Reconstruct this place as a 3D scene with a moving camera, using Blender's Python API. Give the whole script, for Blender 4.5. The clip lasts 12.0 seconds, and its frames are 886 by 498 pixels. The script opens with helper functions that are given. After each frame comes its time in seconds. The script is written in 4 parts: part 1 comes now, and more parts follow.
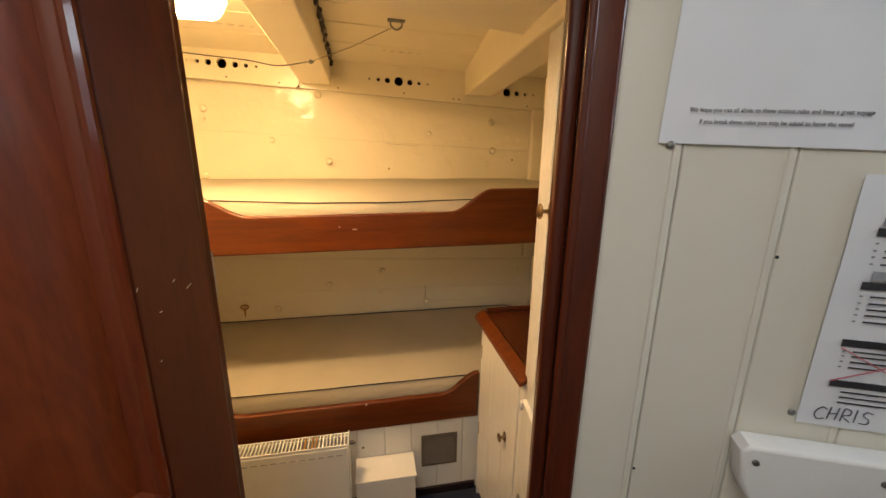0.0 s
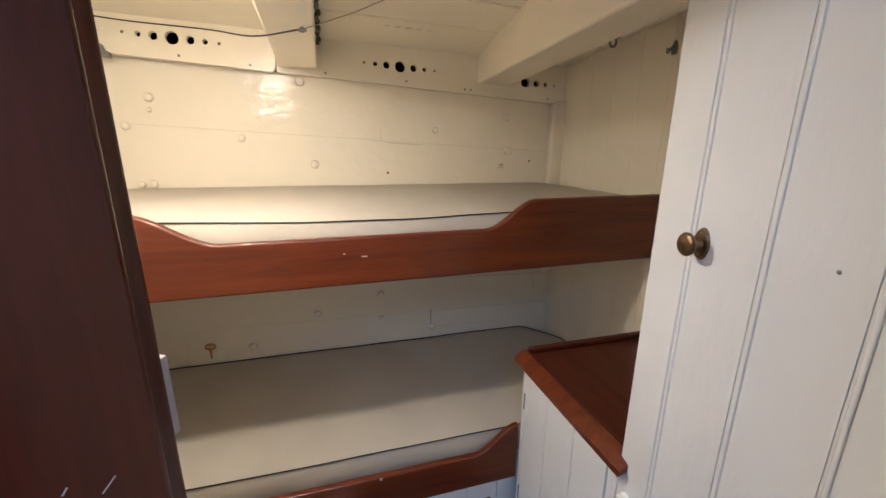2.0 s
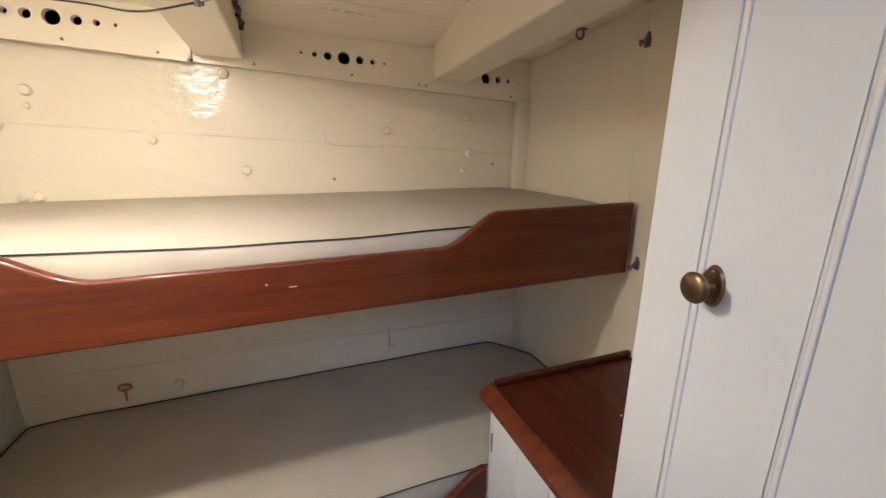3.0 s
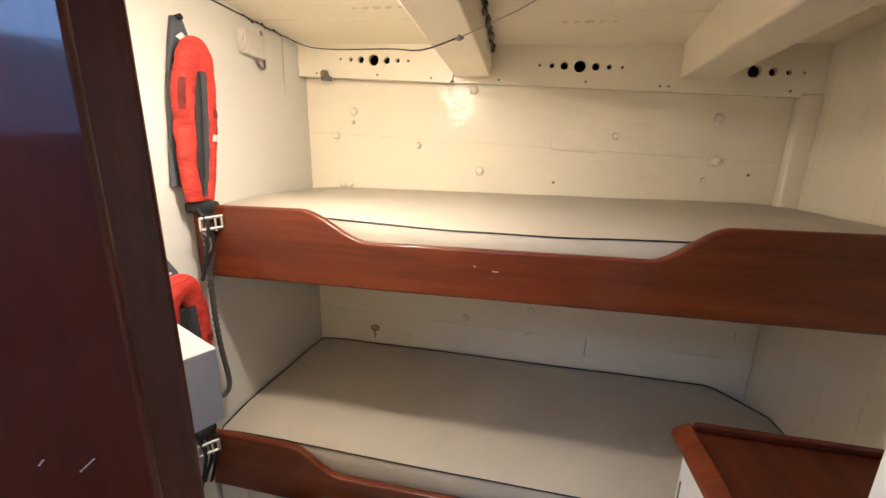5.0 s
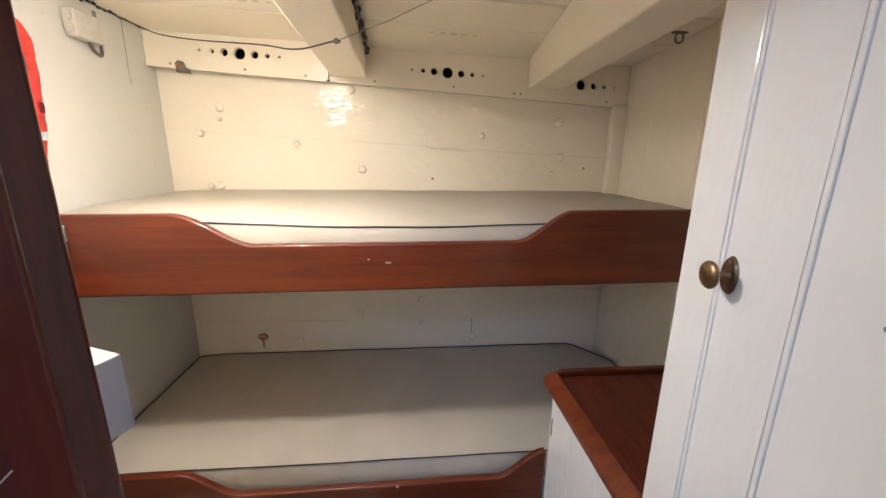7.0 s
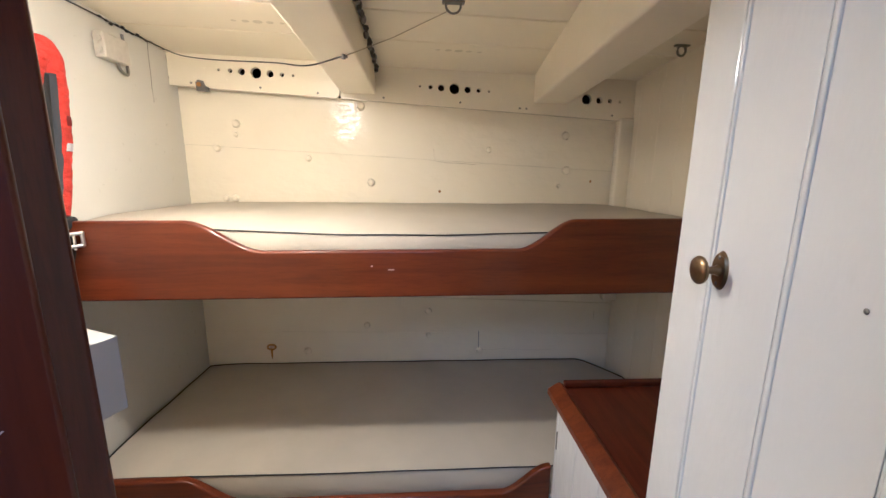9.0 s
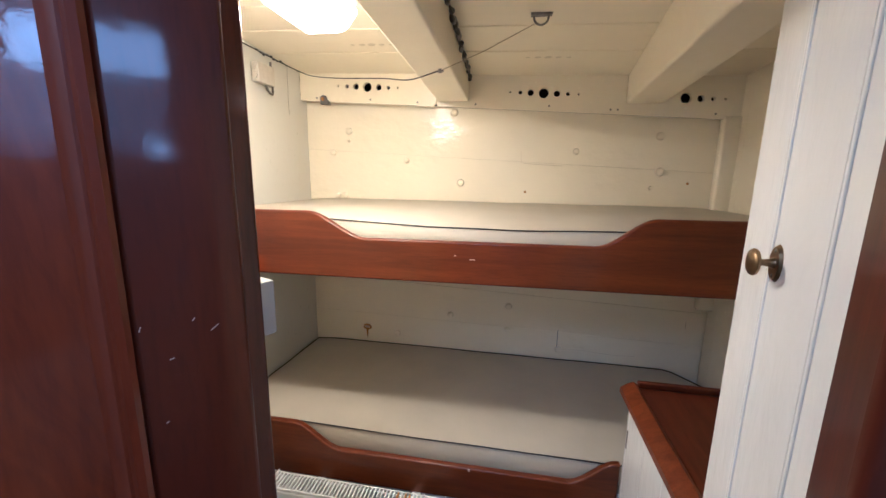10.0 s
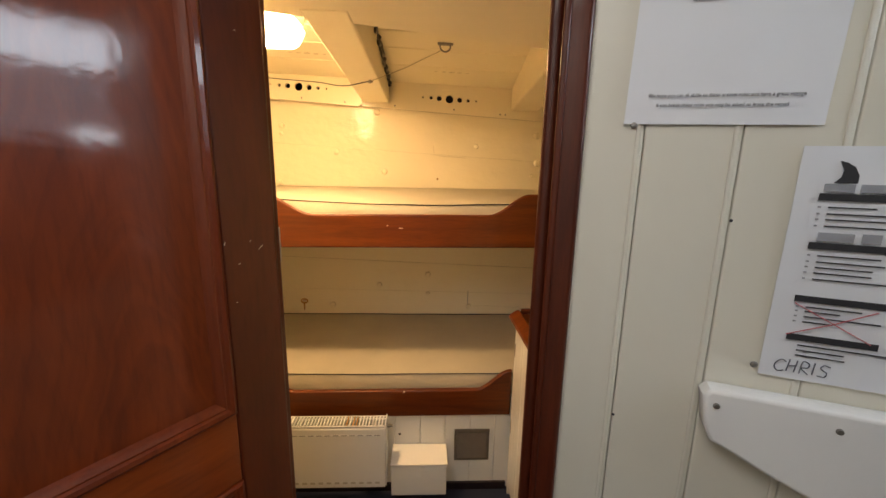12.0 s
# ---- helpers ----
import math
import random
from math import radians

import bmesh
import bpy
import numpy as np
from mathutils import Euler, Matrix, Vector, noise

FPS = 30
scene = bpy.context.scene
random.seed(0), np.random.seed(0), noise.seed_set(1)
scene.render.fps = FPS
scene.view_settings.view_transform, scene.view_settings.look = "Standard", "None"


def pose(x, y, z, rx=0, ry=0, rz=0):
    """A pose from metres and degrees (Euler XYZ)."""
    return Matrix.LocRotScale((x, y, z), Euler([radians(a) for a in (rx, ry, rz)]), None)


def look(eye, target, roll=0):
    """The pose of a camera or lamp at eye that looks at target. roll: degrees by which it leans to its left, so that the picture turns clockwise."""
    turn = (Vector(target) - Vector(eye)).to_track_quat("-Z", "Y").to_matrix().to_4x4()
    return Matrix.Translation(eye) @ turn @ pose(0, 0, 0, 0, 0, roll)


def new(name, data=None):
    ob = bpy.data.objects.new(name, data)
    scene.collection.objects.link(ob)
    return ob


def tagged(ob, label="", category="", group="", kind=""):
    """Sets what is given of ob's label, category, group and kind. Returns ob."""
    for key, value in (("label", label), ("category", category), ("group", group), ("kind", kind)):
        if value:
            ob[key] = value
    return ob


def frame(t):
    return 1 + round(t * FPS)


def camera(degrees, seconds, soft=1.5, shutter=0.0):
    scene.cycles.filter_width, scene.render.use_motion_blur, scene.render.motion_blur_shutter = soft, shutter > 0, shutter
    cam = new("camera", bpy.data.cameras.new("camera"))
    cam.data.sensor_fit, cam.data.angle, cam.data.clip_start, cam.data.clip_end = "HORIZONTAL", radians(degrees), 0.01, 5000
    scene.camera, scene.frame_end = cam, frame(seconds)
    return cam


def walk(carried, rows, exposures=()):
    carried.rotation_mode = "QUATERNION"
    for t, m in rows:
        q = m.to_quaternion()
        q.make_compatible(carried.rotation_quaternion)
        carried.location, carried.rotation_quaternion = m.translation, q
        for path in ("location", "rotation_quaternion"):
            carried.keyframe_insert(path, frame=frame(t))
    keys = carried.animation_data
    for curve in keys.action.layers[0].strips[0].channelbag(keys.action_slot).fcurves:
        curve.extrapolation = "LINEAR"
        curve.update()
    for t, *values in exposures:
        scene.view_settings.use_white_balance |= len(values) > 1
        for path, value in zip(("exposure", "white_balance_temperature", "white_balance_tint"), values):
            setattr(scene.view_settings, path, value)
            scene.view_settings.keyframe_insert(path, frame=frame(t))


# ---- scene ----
cam = camera(98.0, 12.0)
PATH = [
    (0, (-0.007, -0.031, 1.426), (0.365, 1.871, 0.933), 0.7),
    (0.5, (-0.049, 0.005, 1.425), (0.258, 1.92, 0.939), 0.6),
    (1, (-0.131, 0.143, 1.436), (0.134, 2.064, 0.946), 0.5),
    (1.5, (-0.156, 0.257, 1.431), (0.159, 2.169, 0.937), 0.7),
    (2, (-0.143, 0.367, 1.43), (0.393, 2.229, 0.933), 0.5),
    (2.5, (-0.09, 0.494, 1.444), (0.596, 2.305, 0.945), 0.6),
    (2.7, (-0.066, 0.534, 1.447), (0.664, 2.327, 0.945), 0.3),
    (4.3, (0.015, 0.542, 1.435), (-0.162, 2.474, 0.947), 0.8),
    (4.5, (0.013, 0.52, 1.436), (-0.308, 2.435, 0.953), 0.9),
    (5, (0.01, 0.456, 1.441), (-0.401, 2.352, 0.957), 1.1),
    (5.5, (0.004, 0.394, 1.44), (-0.391, 2.295, 0.958), 1.1),
    (6, (-0.002, 0.346, 1.444), (-0.323, 2.26, 0.959), 0.8),
    (6.5, (0.001, 0.345, 1.443), (-0.13, 2.28, 0.952), 0.9),
    (7, (-0.006, 0.375, 1.442), (0.177, 2.307, 0.959), 0.8),
    (7.2, (-0.001, 0.374, 1.445), (0.198, 2.303, 0.956), 0.7),
    (8.8, (0.022, 0.363, 1.412), (0.176, 2.319, 1.026), 0.6),
    (9, (0.028, 0.354, 1.411), (0.138, 2.313, 1.025), 0.6),
    (9.5, (0.052, 0.311, 1.41), (-0.156, 2.262, 1.026), 0.8),
    (10, (0.065, 0.234, 1.4), (-0.288, 2.167, 1.024), 0.9),
    (10.5, (0.028, 0.091, 1.395), (-0.34, 2.019, 1.012), 1.0),
    (11, (0.004, -0.021, 1.379), (-0.178, 1.934, 1.0), 1.1),
    (11.5, (0.006, -0.084, 1.375), (0.029, 1.876, 0.978), 1.0),
    (12, (0.047, -0.177, 1.369), (0.135, 1.782, 0.976), 1.1),
]
EXPOSURES = [(0.0, 0.44, 7300, 15), (0.5, 0.46, 6900, 15), (1.0, 0.5, 4900, 14), (1.5, 0.44, 4400, 13), (2.0, 0.3, 4200, 14), (2.7, 0.28, 4200, 14), (4.3, 0.36, 4250, 14), (5.0, 0.48, 4350, 14), (6.0, 0.58, 4150, 14), (7.0, 0.5, 4100, 14), (9.0, 0.46, 4100, 14), (10.0, 0.56, 4150, 14), (10.5, 0.64, 4300, 14), (11.0, 0.66, 4900, 15), (11.5, 0.56, 6700, 16), (12.0, 0.52, 7300, 16)]
walk(cam, [(t, look(eye, target, roll)) for t, eye, target, roll in PATH], EXPOSURES)

# ---- light ----
world = bpy.data.worlds.new("world")
scene.world = world
world.use_nodes = True
wn = world.node_tree.nodes
sky = wn.new("ShaderNodeTexSky")
sky.sky_type = "NISHITA"
sky.sun_disc = False
sky.sun_elevation, sky.sun_rotation = radians(40), radians(200)
world.node_tree.links.new(sky.outputs[0], wn["Background"].inputs[0])
wn["Background"].inputs[1].default_value = 0.12

LAMP_STRENGTH = 21.0
BULB_STRENGTH = 760.0
DAY_WATTS = 19.0
HATCH_WATTS = 5.5


# ---- materials ----
def principled(name):
    m = bpy.data.materials.new(name)
    m.use_nodes = True
    return m, m.node_tree.nodes, m.node_tree.links, m.node_tree.nodes["Principled BSDF"]


def coords(nodes, links, scale=(1, 1, 1), kind="Object", rot=(0, 0, 0)):
    tc = nodes.new("ShaderNodeTexCoord")
    mp = nodes.new("ShaderNodeMapping")
    mp.inputs["Scale"].default_value = scale
    mp.inputs["Rotation"].default_value = rot
    links.new(tc.outputs[kind], mp.inputs["Vector"])
    return mp.outputs["Vector"]


def noise_node(nodes, links, vec, scale, detail=4, rough=0.55, dist=0.0):
    n = nodes.new("ShaderNodeTexNoise")
    n.inputs["Scale"].default_value = scale
    n.inputs["Detail"].default_value = detail
    n.inputs["Roughness"].default_value = rough
    n.inputs["Distortion"].default_value = dist
    links.new(vec, n.inputs["Vector"])
    return n.outputs["Fac"]


def ramp(nodes, links, fac, stops):
    r = nodes.new("ShaderNodeValToRGB")
    e = r.color_ramp.elements
    e[0].position, e[0].color = stops[0][0], (*stops[0][1], 1)
    e[1].position, e[1].color = stops[-1][0], (*stops[-1][1], 1)
    for p, c in stops[1:-1]:
        k = e.new(p)
        k.color = (*c, 1)
    links.new(fac, r.inputs["Fac"])
    return r.outputs["Color"]


def mixc(nodes, links, fac, a, b, mode="MIX"):
    m = nodes.new("ShaderNodeMix")
    m.data_type, m.blend_type = "RGBA", mode
    for sock, v in ((m.inputs[0], fac), (m.inputs[6], a), (m.inputs[7], b)):
        if isinstance(v, (int, float)):
            sock.default_value = v
        elif isinstance(v, tuple):
            sock.default_value = (*v, 1)
        else:
            links.new(v, sock)
    return m.outputs[2]


def bump(nodes, links, bsdf, fac, strength, dist=0.002, prev=None):
    b = nodes.new("ShaderNodeBump")
    b.inputs["Strength"].default_value = strength
    b.inputs["Distance"].default_value = dist
    links.new(fac, b.inputs["Height"])
    if prev is not None:
        links.new(prev, b.inputs["Normal"])
    links.new(b.outputs["Normal"], bsdf.inputs["Normal"])
    return b.outputs["Normal"]


def paint(name, col, rough=0.28, wave=0.35, stain=(0.62, 0.5, 0.33), coat=0.0, ripple=26, streaks=0.0):
    """Brushed gloss paint with faint yellowing, run-down streaks, fine pits and brush waves."""
    m, n, l, b = principled(name)
    v = coords(n, l)
    big = noise_node(n, l, v, 2.3, 5)
    fine = noise_node(n, l, v, 38, 5, 0.6)
    c = ramp(n, l, big, [(0.3, tuple(x * 0.95 for x in col)), (0.7, col)])
    tc = ramp(n, l, noise_node(n, l, v, 3.5, 6, 0.65), [(0.6, (0, 0, 0)), (0.85, (0.22, 0.22, 0.22))])
    c = mixc(n, l, tc, c, tuple(a * 0.55 + s * 0.45 for a, s in zip(col, stain)))
    if streaks:
        run = noise_node(n, l, coords(n, l, (7, 7, 0.35)), 1.5, 1, 0.5)
        c = mixc(n, l, ramp(n, l, run, [(0.5, (0, 0, 0)), (0.72, (streaks,) * 3)]), c, tuple(a * 0.62 + s * 0.32 for a, s in zip(col, stain)))
    l.new(c, b.inputs["Base Color"])
    l.new(ramp(n, l, fine, [(0.3, (rough * 0.8,) * 3), (0.75, (min(1, rough * 1.35),) * 3)]), b.inputs["Roughness"])
    p = bump(n, l, b, noise_node(n, l, coords(n, l, (1, 1, 0.35 if ripple > 20 else 1.5)), ripple, 3), wave, 0.0022 if ripple > 20 else 0.005)
    bump(n, l, b, fine, 0.12, 0.001, p)
    b.inputs["Coat Weight"].default_value = coat
    b.inputs["Coat Roughness"].default_value = 0.08
    return m


def wood(name, dark, light, grain=(1, 14, 14), rough=0.32, coat=0.7, coat_rough=0.1, cathedral=0.0, ripple=0.0):
    """Varnished mahogany: long streaks along the local axis with the small scale, fine pores and a clear coat."""
    m, n, l, b = principled(name)
    v = coords(n, l, grain)
    streak = noise_node(n, l, v, 2.2, 7, 0.62, 0.8)
    pores = noise_node(n, l, coords(n, l, tuple(g * 5 for g in grain)), 6, 3)
    mid = tuple((a + c) / 2 for a, c in zip(dark, light))
    c = ramp(n, l, streak, [(0.28, dark), (0.5, mid), (0.75, light)])
    if cathedral:
        # nested arches: bands of height plus a steep rounded vee across the panel
        sp = n.new("ShaderNodeSeparateXYZ")
        l.new(coords(n, l), sp.inputs[0])
        def op(kind, a, c2=0.0, c3=0.0):
            k = n.new("ShaderNodeMath")
            k.operation = kind
            for sock, v in zip(k.inputs, (a, c2, c3)):
                if isinstance(v, (int, float)):
                    sock.default_value = v
                else:
                    l.new(v, sock)
            return k.outputs[0]
        wob = noise_node(n, l, coords(n, l, (1, 1, 0.5)), 5.0, 3)
        dx = op("ADD", op("SUBTRACT", sp.outputs[0], 0.265), op("MULTIPLY_ADD", wob, 0.10, -0.05))
        vee = op("SQRT", op("ADD", op("MULTIPLY", dx, dx), 0.0009))
        f = op("ADD", op("MULTIPLY_ADD", vee, 3.4, sp.outputs[2]), op("MULTIPLY", noise_node(n, l, coords(n, l), 3.0, 4), 0.30))
        rings = n.new("ShaderNodeTexNoise")
        rings.noise_dimensions = "1D"
        rings.inputs["Scale"].default_value = 13.0
        rings.inputs["Detail"].default_value = 5
        l.new(f, rings.inputs["W"])
        c = mixc(n, l, cathedral, c, ramp(n, l, rings.outputs["Fac"], [(0.32, dark), (0.7, light)]))
    c = mixc(n, l, ramp(n, l, pores, [(0.3, (0.25,) * 3), (0.5, (0, 0, 0))]), c, tuple(x * 0.45 for x in dark))
    blot = noise_node(n, l, coords(n, l), 3.0, 3)
    c = mixc(n, l, ramp(n, l, blot, [(0.35, (0.3,) * 3), (0.65, (0, 0, 0))]), c, dark)
    l.new(c, b.inputs["Base Color"])
    b.inputs["Roughness"].default_value = rough
    b.inputs["Specular IOR Level"].default_value = 0.25
    b.inputs["Coat Weight"].default_value = coat
    l.new(ramp(n, l, noise_node(n, l, coords(n, l), 5, 4), [(0.3, (coat_rough * 0.7,) * 3), (0.8, (coat_rough * 1.5,) * 3)]), b.inputs["Coat Roughness"])
    p = bump(n, l, b, noise_node(n, l, coords(n, l), 9, 2), 0.09, 0.004)
    if ripple:
        k = bump(n, l, b, noise_node(n, l, coords(n, l), 75, 3), ripple, 0.0015, p)
        k = bump(n, l, b, noise_node(n, l, coords(n, l), 22, 2), ripple, 0.003, k)
        l.new(k, b.inputs["Coat Normal"])
    return m


def plain(name, col, rough=0.5, metal=0.0, var=0.15, scale=30, bumps=0.1, col2=None):
    m, n, l, b = principled(name)
    f = noise_node(n, l, coords(n, l), scale, 5, 0.6)
    lo = col2 or tuple(x * (1 - var) for x in col)
    l.new(ramp(n, l, f, [(0.3, lo), (0.7, col)]), b.inputs["Base Color"])
    b.inputs["Roughness"].default_value = rough
    b.inputs["Metallic"].default_value = metal
    bump(n, l, b, f, bumps, 0.001)
    return m


def weave(name, col, rough, scale=900, sheen=0.0, col2=None):
    """Woven cloth: fine crossing threads over soft blotches."""
    m, n, l, b = principled(name)
    v = coords(n, l)
    f = noise_node(n, l, v, 4, 4)
    l.new(ramp(n, l, f, [(0.3, col2 or tuple(x * 0.86 for x in col)), (0.7, col)]), b.inputs["Base Color"])
    b.inputs["Roughness"].default_value = rough
    b.inputs["Sheen Weight"].default_value = sheen
    t = noise_node(n, l, v, scale, 2)
    p = bump(n, l, b, noise_node(n, l, coords(n, l, (1, 1.6, 1)), 7, 3), 0.25, 0.006)
    bump(n, l, b, t, 0.15, 0.0006, p)
    return m


def cloth(name, col, rough):
    """Coated cloth drawn into creases across its length, with a fine weave and rubbed spots."""
    m, n, l, b = principled(name)
    v = coords(n, l)
    big = noise_node(n, l, coords(n, l, (1, 1, 2.2)), 14, 6, 0.65, 0.6)
    c = ramp(n, l, big, [(0.28, tuple(x * 0.6 for x in col)), (0.5, col), (0.8, tuple(min(1, x * 1.12 + 0.01) for x in col))])
    l.new(c, b.inputs["Base Color"])
    l.new(ramp(n, l, noise_node(n, l, v, 60, 4), [(0.3, (rough * 0.85,) * 3), (0.7, (min(1, rough * 1.25),) * 3)]), b.inputs["Roughness"])
    b.inputs["Specular IOR Level"].default_value = 0.3
    p = bump(n, l, b, noise_node(n, l, coords(n, l, (1, 1, 3.0)), 22, 4, 0.6, 0.8), 0.9, 0.010)
    bump(n, l, b, noise_node(n, l, v, 620, 2), 0.25, 0.0007, p)
    return m


CREAM = (0.90, 0.83, 0.65)
M_paint = paint("cream_gloss_paint", CREAM, 0.22)
M_hull = paint("cream_hull_paint", CREAM, 0.13, 1.0, (0.7, 0.6, 0.42), 0.0, 12)
M_hull.node_tree.nodes["Principled BSDF"].inputs["Specular IOR Level"].default_value = 0.28
M_ceil = paint("cream_ceiling_paint", CREAM, 0.35, 0.3)
M_white = paint("white_gloss_paint", (0.84, 0.84, 0.83), 0.13, 1.0, (0.75, 0.71, 0.63), streaks=0.12)
# cream like the other walls; its darker colour offsets the lamp close by
M_left = paint("lamp_dimmed_cream_paint", (0.66, 0.645, 0.585), 0.33, 0.3, (0.72, 0.64, 0.47), streaks=0.3)
M_lower = paint("white_panel_paint", (0.84, 0.84, 0.81), 0.35, 0.3, (0.6, 0.55, 0.45))
M_corr = paint("corridor_paint", (0.74, 0.71, 0.61), 0.34, 0.3, (0.6, 0.5, 0.36), streaks=0.15)
M_board = wood("varnished_mahogany_board", (0.066, 0.0115, 0.0018), (0.185, 0.041, 0.0044), (0.7, 9, 9), 0.42, 0.38, 0.11, 0.0, 0.04)
M_door = wood("varnished_mahogany_door", (0.105, 0.0145, 0.0030), (0.24, 0.039, 0.0060), (3.2, 3.2, 0.45), 0.5, 0.6, 0.08, 0.0, 0.05)
M_panel = wood("flame_figured_mahogany", (0.095, 0.0137, 0.0030), (0.30, 0.052, 0.0076), (3.2, 3.2, 0.45), 0.5, 0.85, 0.09, 0.24, 0.09)
M_rail = wood("orange_mahogany_rail", (0.17, 0.028, 0.0052), (0.34, 0.070, 0.0105), (0.45, 3.2, 3.2), 0.5, 0.6, 0.09, 0.0, 0.06)
M_stile = wood("darker_mahogany_stile", (0.058, 0.0078, 0.0020), (0.135, 0.0222, 0.0038), (4, 4, 0.45), 0.5, 0.42, 0.09, 0.0, 0.06)
M_frame = wood("varnished_mahogany_frame", (0.050, 0.0080, 0.0030), (0.13, 0.0215, 0.0055), (14, 14, 1.2), 0.45, 0.45, 0.10, 0.0, 0.04)
M_top = wood("varnished_worktop", (0.044, 0.0078, 0.0026), (0.115, 0.024, 0.0062), (16, 1.2, 16), 0.42, 0.5, 0.12)
M_vinyl = weave("beige_mattress_cover", (0.49, 0.442, 0.350), 0.5)
M_piping = plain("black_piping", (0.012, 0.012, 0.016), 0.5)
M_floor = weave("dark_blue_carpet", (0.012, 0.018, 0.045), 0.95, 400)
M_skirt = plain("dark_skirting", (0.02, 0.012, 0.014), 0.4)
M_radiator = plain("white_enamel", (0.83, 0.84, 0.85), 0.25, 0, 0.04, 5, 0.02)
M_rust = plain("rust", (0.55, 0.28, 0.06), 0.85, 0, 0.5, 60, 0.5)
# near-black: shade inside the vents and holes, and the hinge knuckles
M_dark = plain("shade_and_hinge_black", (0.012, 0.01, 0.009), 0.9)
M_black = plain("black_webbing", (0.012, 0.012, 0.013), 0.75, 0, 0.3, 300, 0.3)
M_grey = weave("grey_cloth", (0.085, 0.09, 0.105), 0.85, 700)
M_red = cloth("red_bladder_cloth", (0.46, 0.036, 0.013), 0.62)
M_steel = plain("steel", (0.82, 0.82, 0.82), 0.32, 1.0)
M_oldsteel = plain("dull_galvanised_steel", (0.3, 0.29, 0.27), 0.5, 0.9, 0.35, 60, 0.3)
M_brass = plain("tarnished_bronze", (0.28, 0.19, 0.095), 0.32, 0.9, 0.35, 40, 0.15)
M_vent = plain("brown_vent_plastic", (0.15, 0.127, 0.104), 0.5)
M_box = plain("grey_white_plastic", (0.52, 0.51, 0.485), 0.45, 0, 0.06, 12, 0.03)
M_jbox = plain("painted_junction_box", (0.62, 0.58, 0.5), 0.4, 0, 0.15, 40, 0.2)
M_spot = plain("grey_spot_paint", (0.74, 0.68, 0.53), 0.5, 0, 0.12, 40, 0.1)
M_cable = plain("dark_cable", (0.02, 0.018, 0.017), 0.5)
M_string = plain("cream_cord", (0.5, 0.43, 0.3), 0.8)
M_hose = plain("dark_grey_rubber", (0.05, 0.048, 0.045), 0.55)
M_paper = plain("white_paper", (0.78, 0.8, 0.84), 0.7, 0, 0.04, 6, 0.05)
M_ink = plain("black_ink", (0.03, 0.03, 0.035), 0.8)
M_inkgrey = plain("grey_ink", (0.33, 0.34, 0.37), 0.8)
M_pen = plain("grey_felt_pen", (0.12, 0.13, 0.16), 0.8)
M_redpen = plain("red_pen", (0.55, 0.12, 0.14), 0.7)
M_chip = plain("bare_wood_chip", (0.62, 0.48, 0.36), 0.7)

def glow(name, strength):
    m, n, l, b = principled(name)
    b.inputs["Base Color"].default_value = (0.9, 0.85, 0.75, 1)
    b.inputs["Emission Color"].default_value = (1.0, 0.68, 0.34, 1)
    b.inputs["Emission Strength"].default_value = strength
    return m


def frosted(name, col):
    """Sand-blasted glass that lets a little daylight through."""
    m, n, l, b = principled(name)
    t = n.new("ShaderNodeBsdfTranslucent")
    l.new(ramp(n, l, noise_node(n, l, coords(n, l), 6, 3), [(0.3, tuple(x * 0.8 for x in col)), (0.7, col)]), t.inputs["Color"])
    l.new(t.outputs[0], n["Material Output"].inputs["Surface"])
    return m


M_frost = frosted("frosted_glass", (0.42, 0.43, 0.44))
M_lamp = glow("lamp_diffuser", LAMP_STRENGTH)
M_bulb = glow("lamp_bulb", BULB_STRENGTH)


# ---- mesh helpers ----
def add_box(bm, x0, x1, y0, y1, z0, z1, bevel=0.0, seg=2, m=None):
    vs = bmesh.ops.create_cube(bm, size=1.0)["verts"]
    for v in vs:
        v.co = Vector((x0 + (v.co.x + 0.5) * (x1 - x0), y0 + (v.co.y + 0.5) * (y1 - y0), z0 + (v.co.z + 0.5) * (z1 - z0)))
    if bevel:
        es = list({e for v in vs for e in v.link_edges})
        r = bmesh.ops.bevel(bm, geom=es, offset=bevel, segments=seg, profile=0.5, affect="EDGES", clamp_overlap=True)
        vs = list({v for f in r["faces"] for v in f.verts})
    if m is not None:
        for v in vs:
            v.co = m @ v.co
    return vs


def box(x0, x1, y0, y1, z0, z1, bevel=0.0, seg=2):
    bm = bmesh.new()
    add_box(bm, x0, x1, y0, y1, z0, z1, bevel, seg)
    return bm


def cyl(bm, p, q, r1, r2=None, seg=14, caps=True):
    """A round bar or cone from p to q."""
    p, q = Vector(p), Vector(q)
    r2 = r1 if r2 is None else r2
    d = q - p
    rot = d.to_track_quat("Z", "Y").to_matrix().to_4x4()
    return bmesh.ops.create_cone(bm, cap_ends=caps, segments=seg, radius1=r1, radius2=r2, depth=d.length,
                                 matrix=Matrix.Translation((p + q) / 2) @ rot)["verts"]


def ball(bm, p, r, scale=(1, 1, 1), seg=12):
    m = Matrix.Translation(p) @ Matrix.Diagonal((*scale, 1))
    return bmesh.ops.create_uvsphere(bm, u_segments=seg, v_segments=max(6, seg // 2 + 2), radius=r, matrix=m)["verts"]


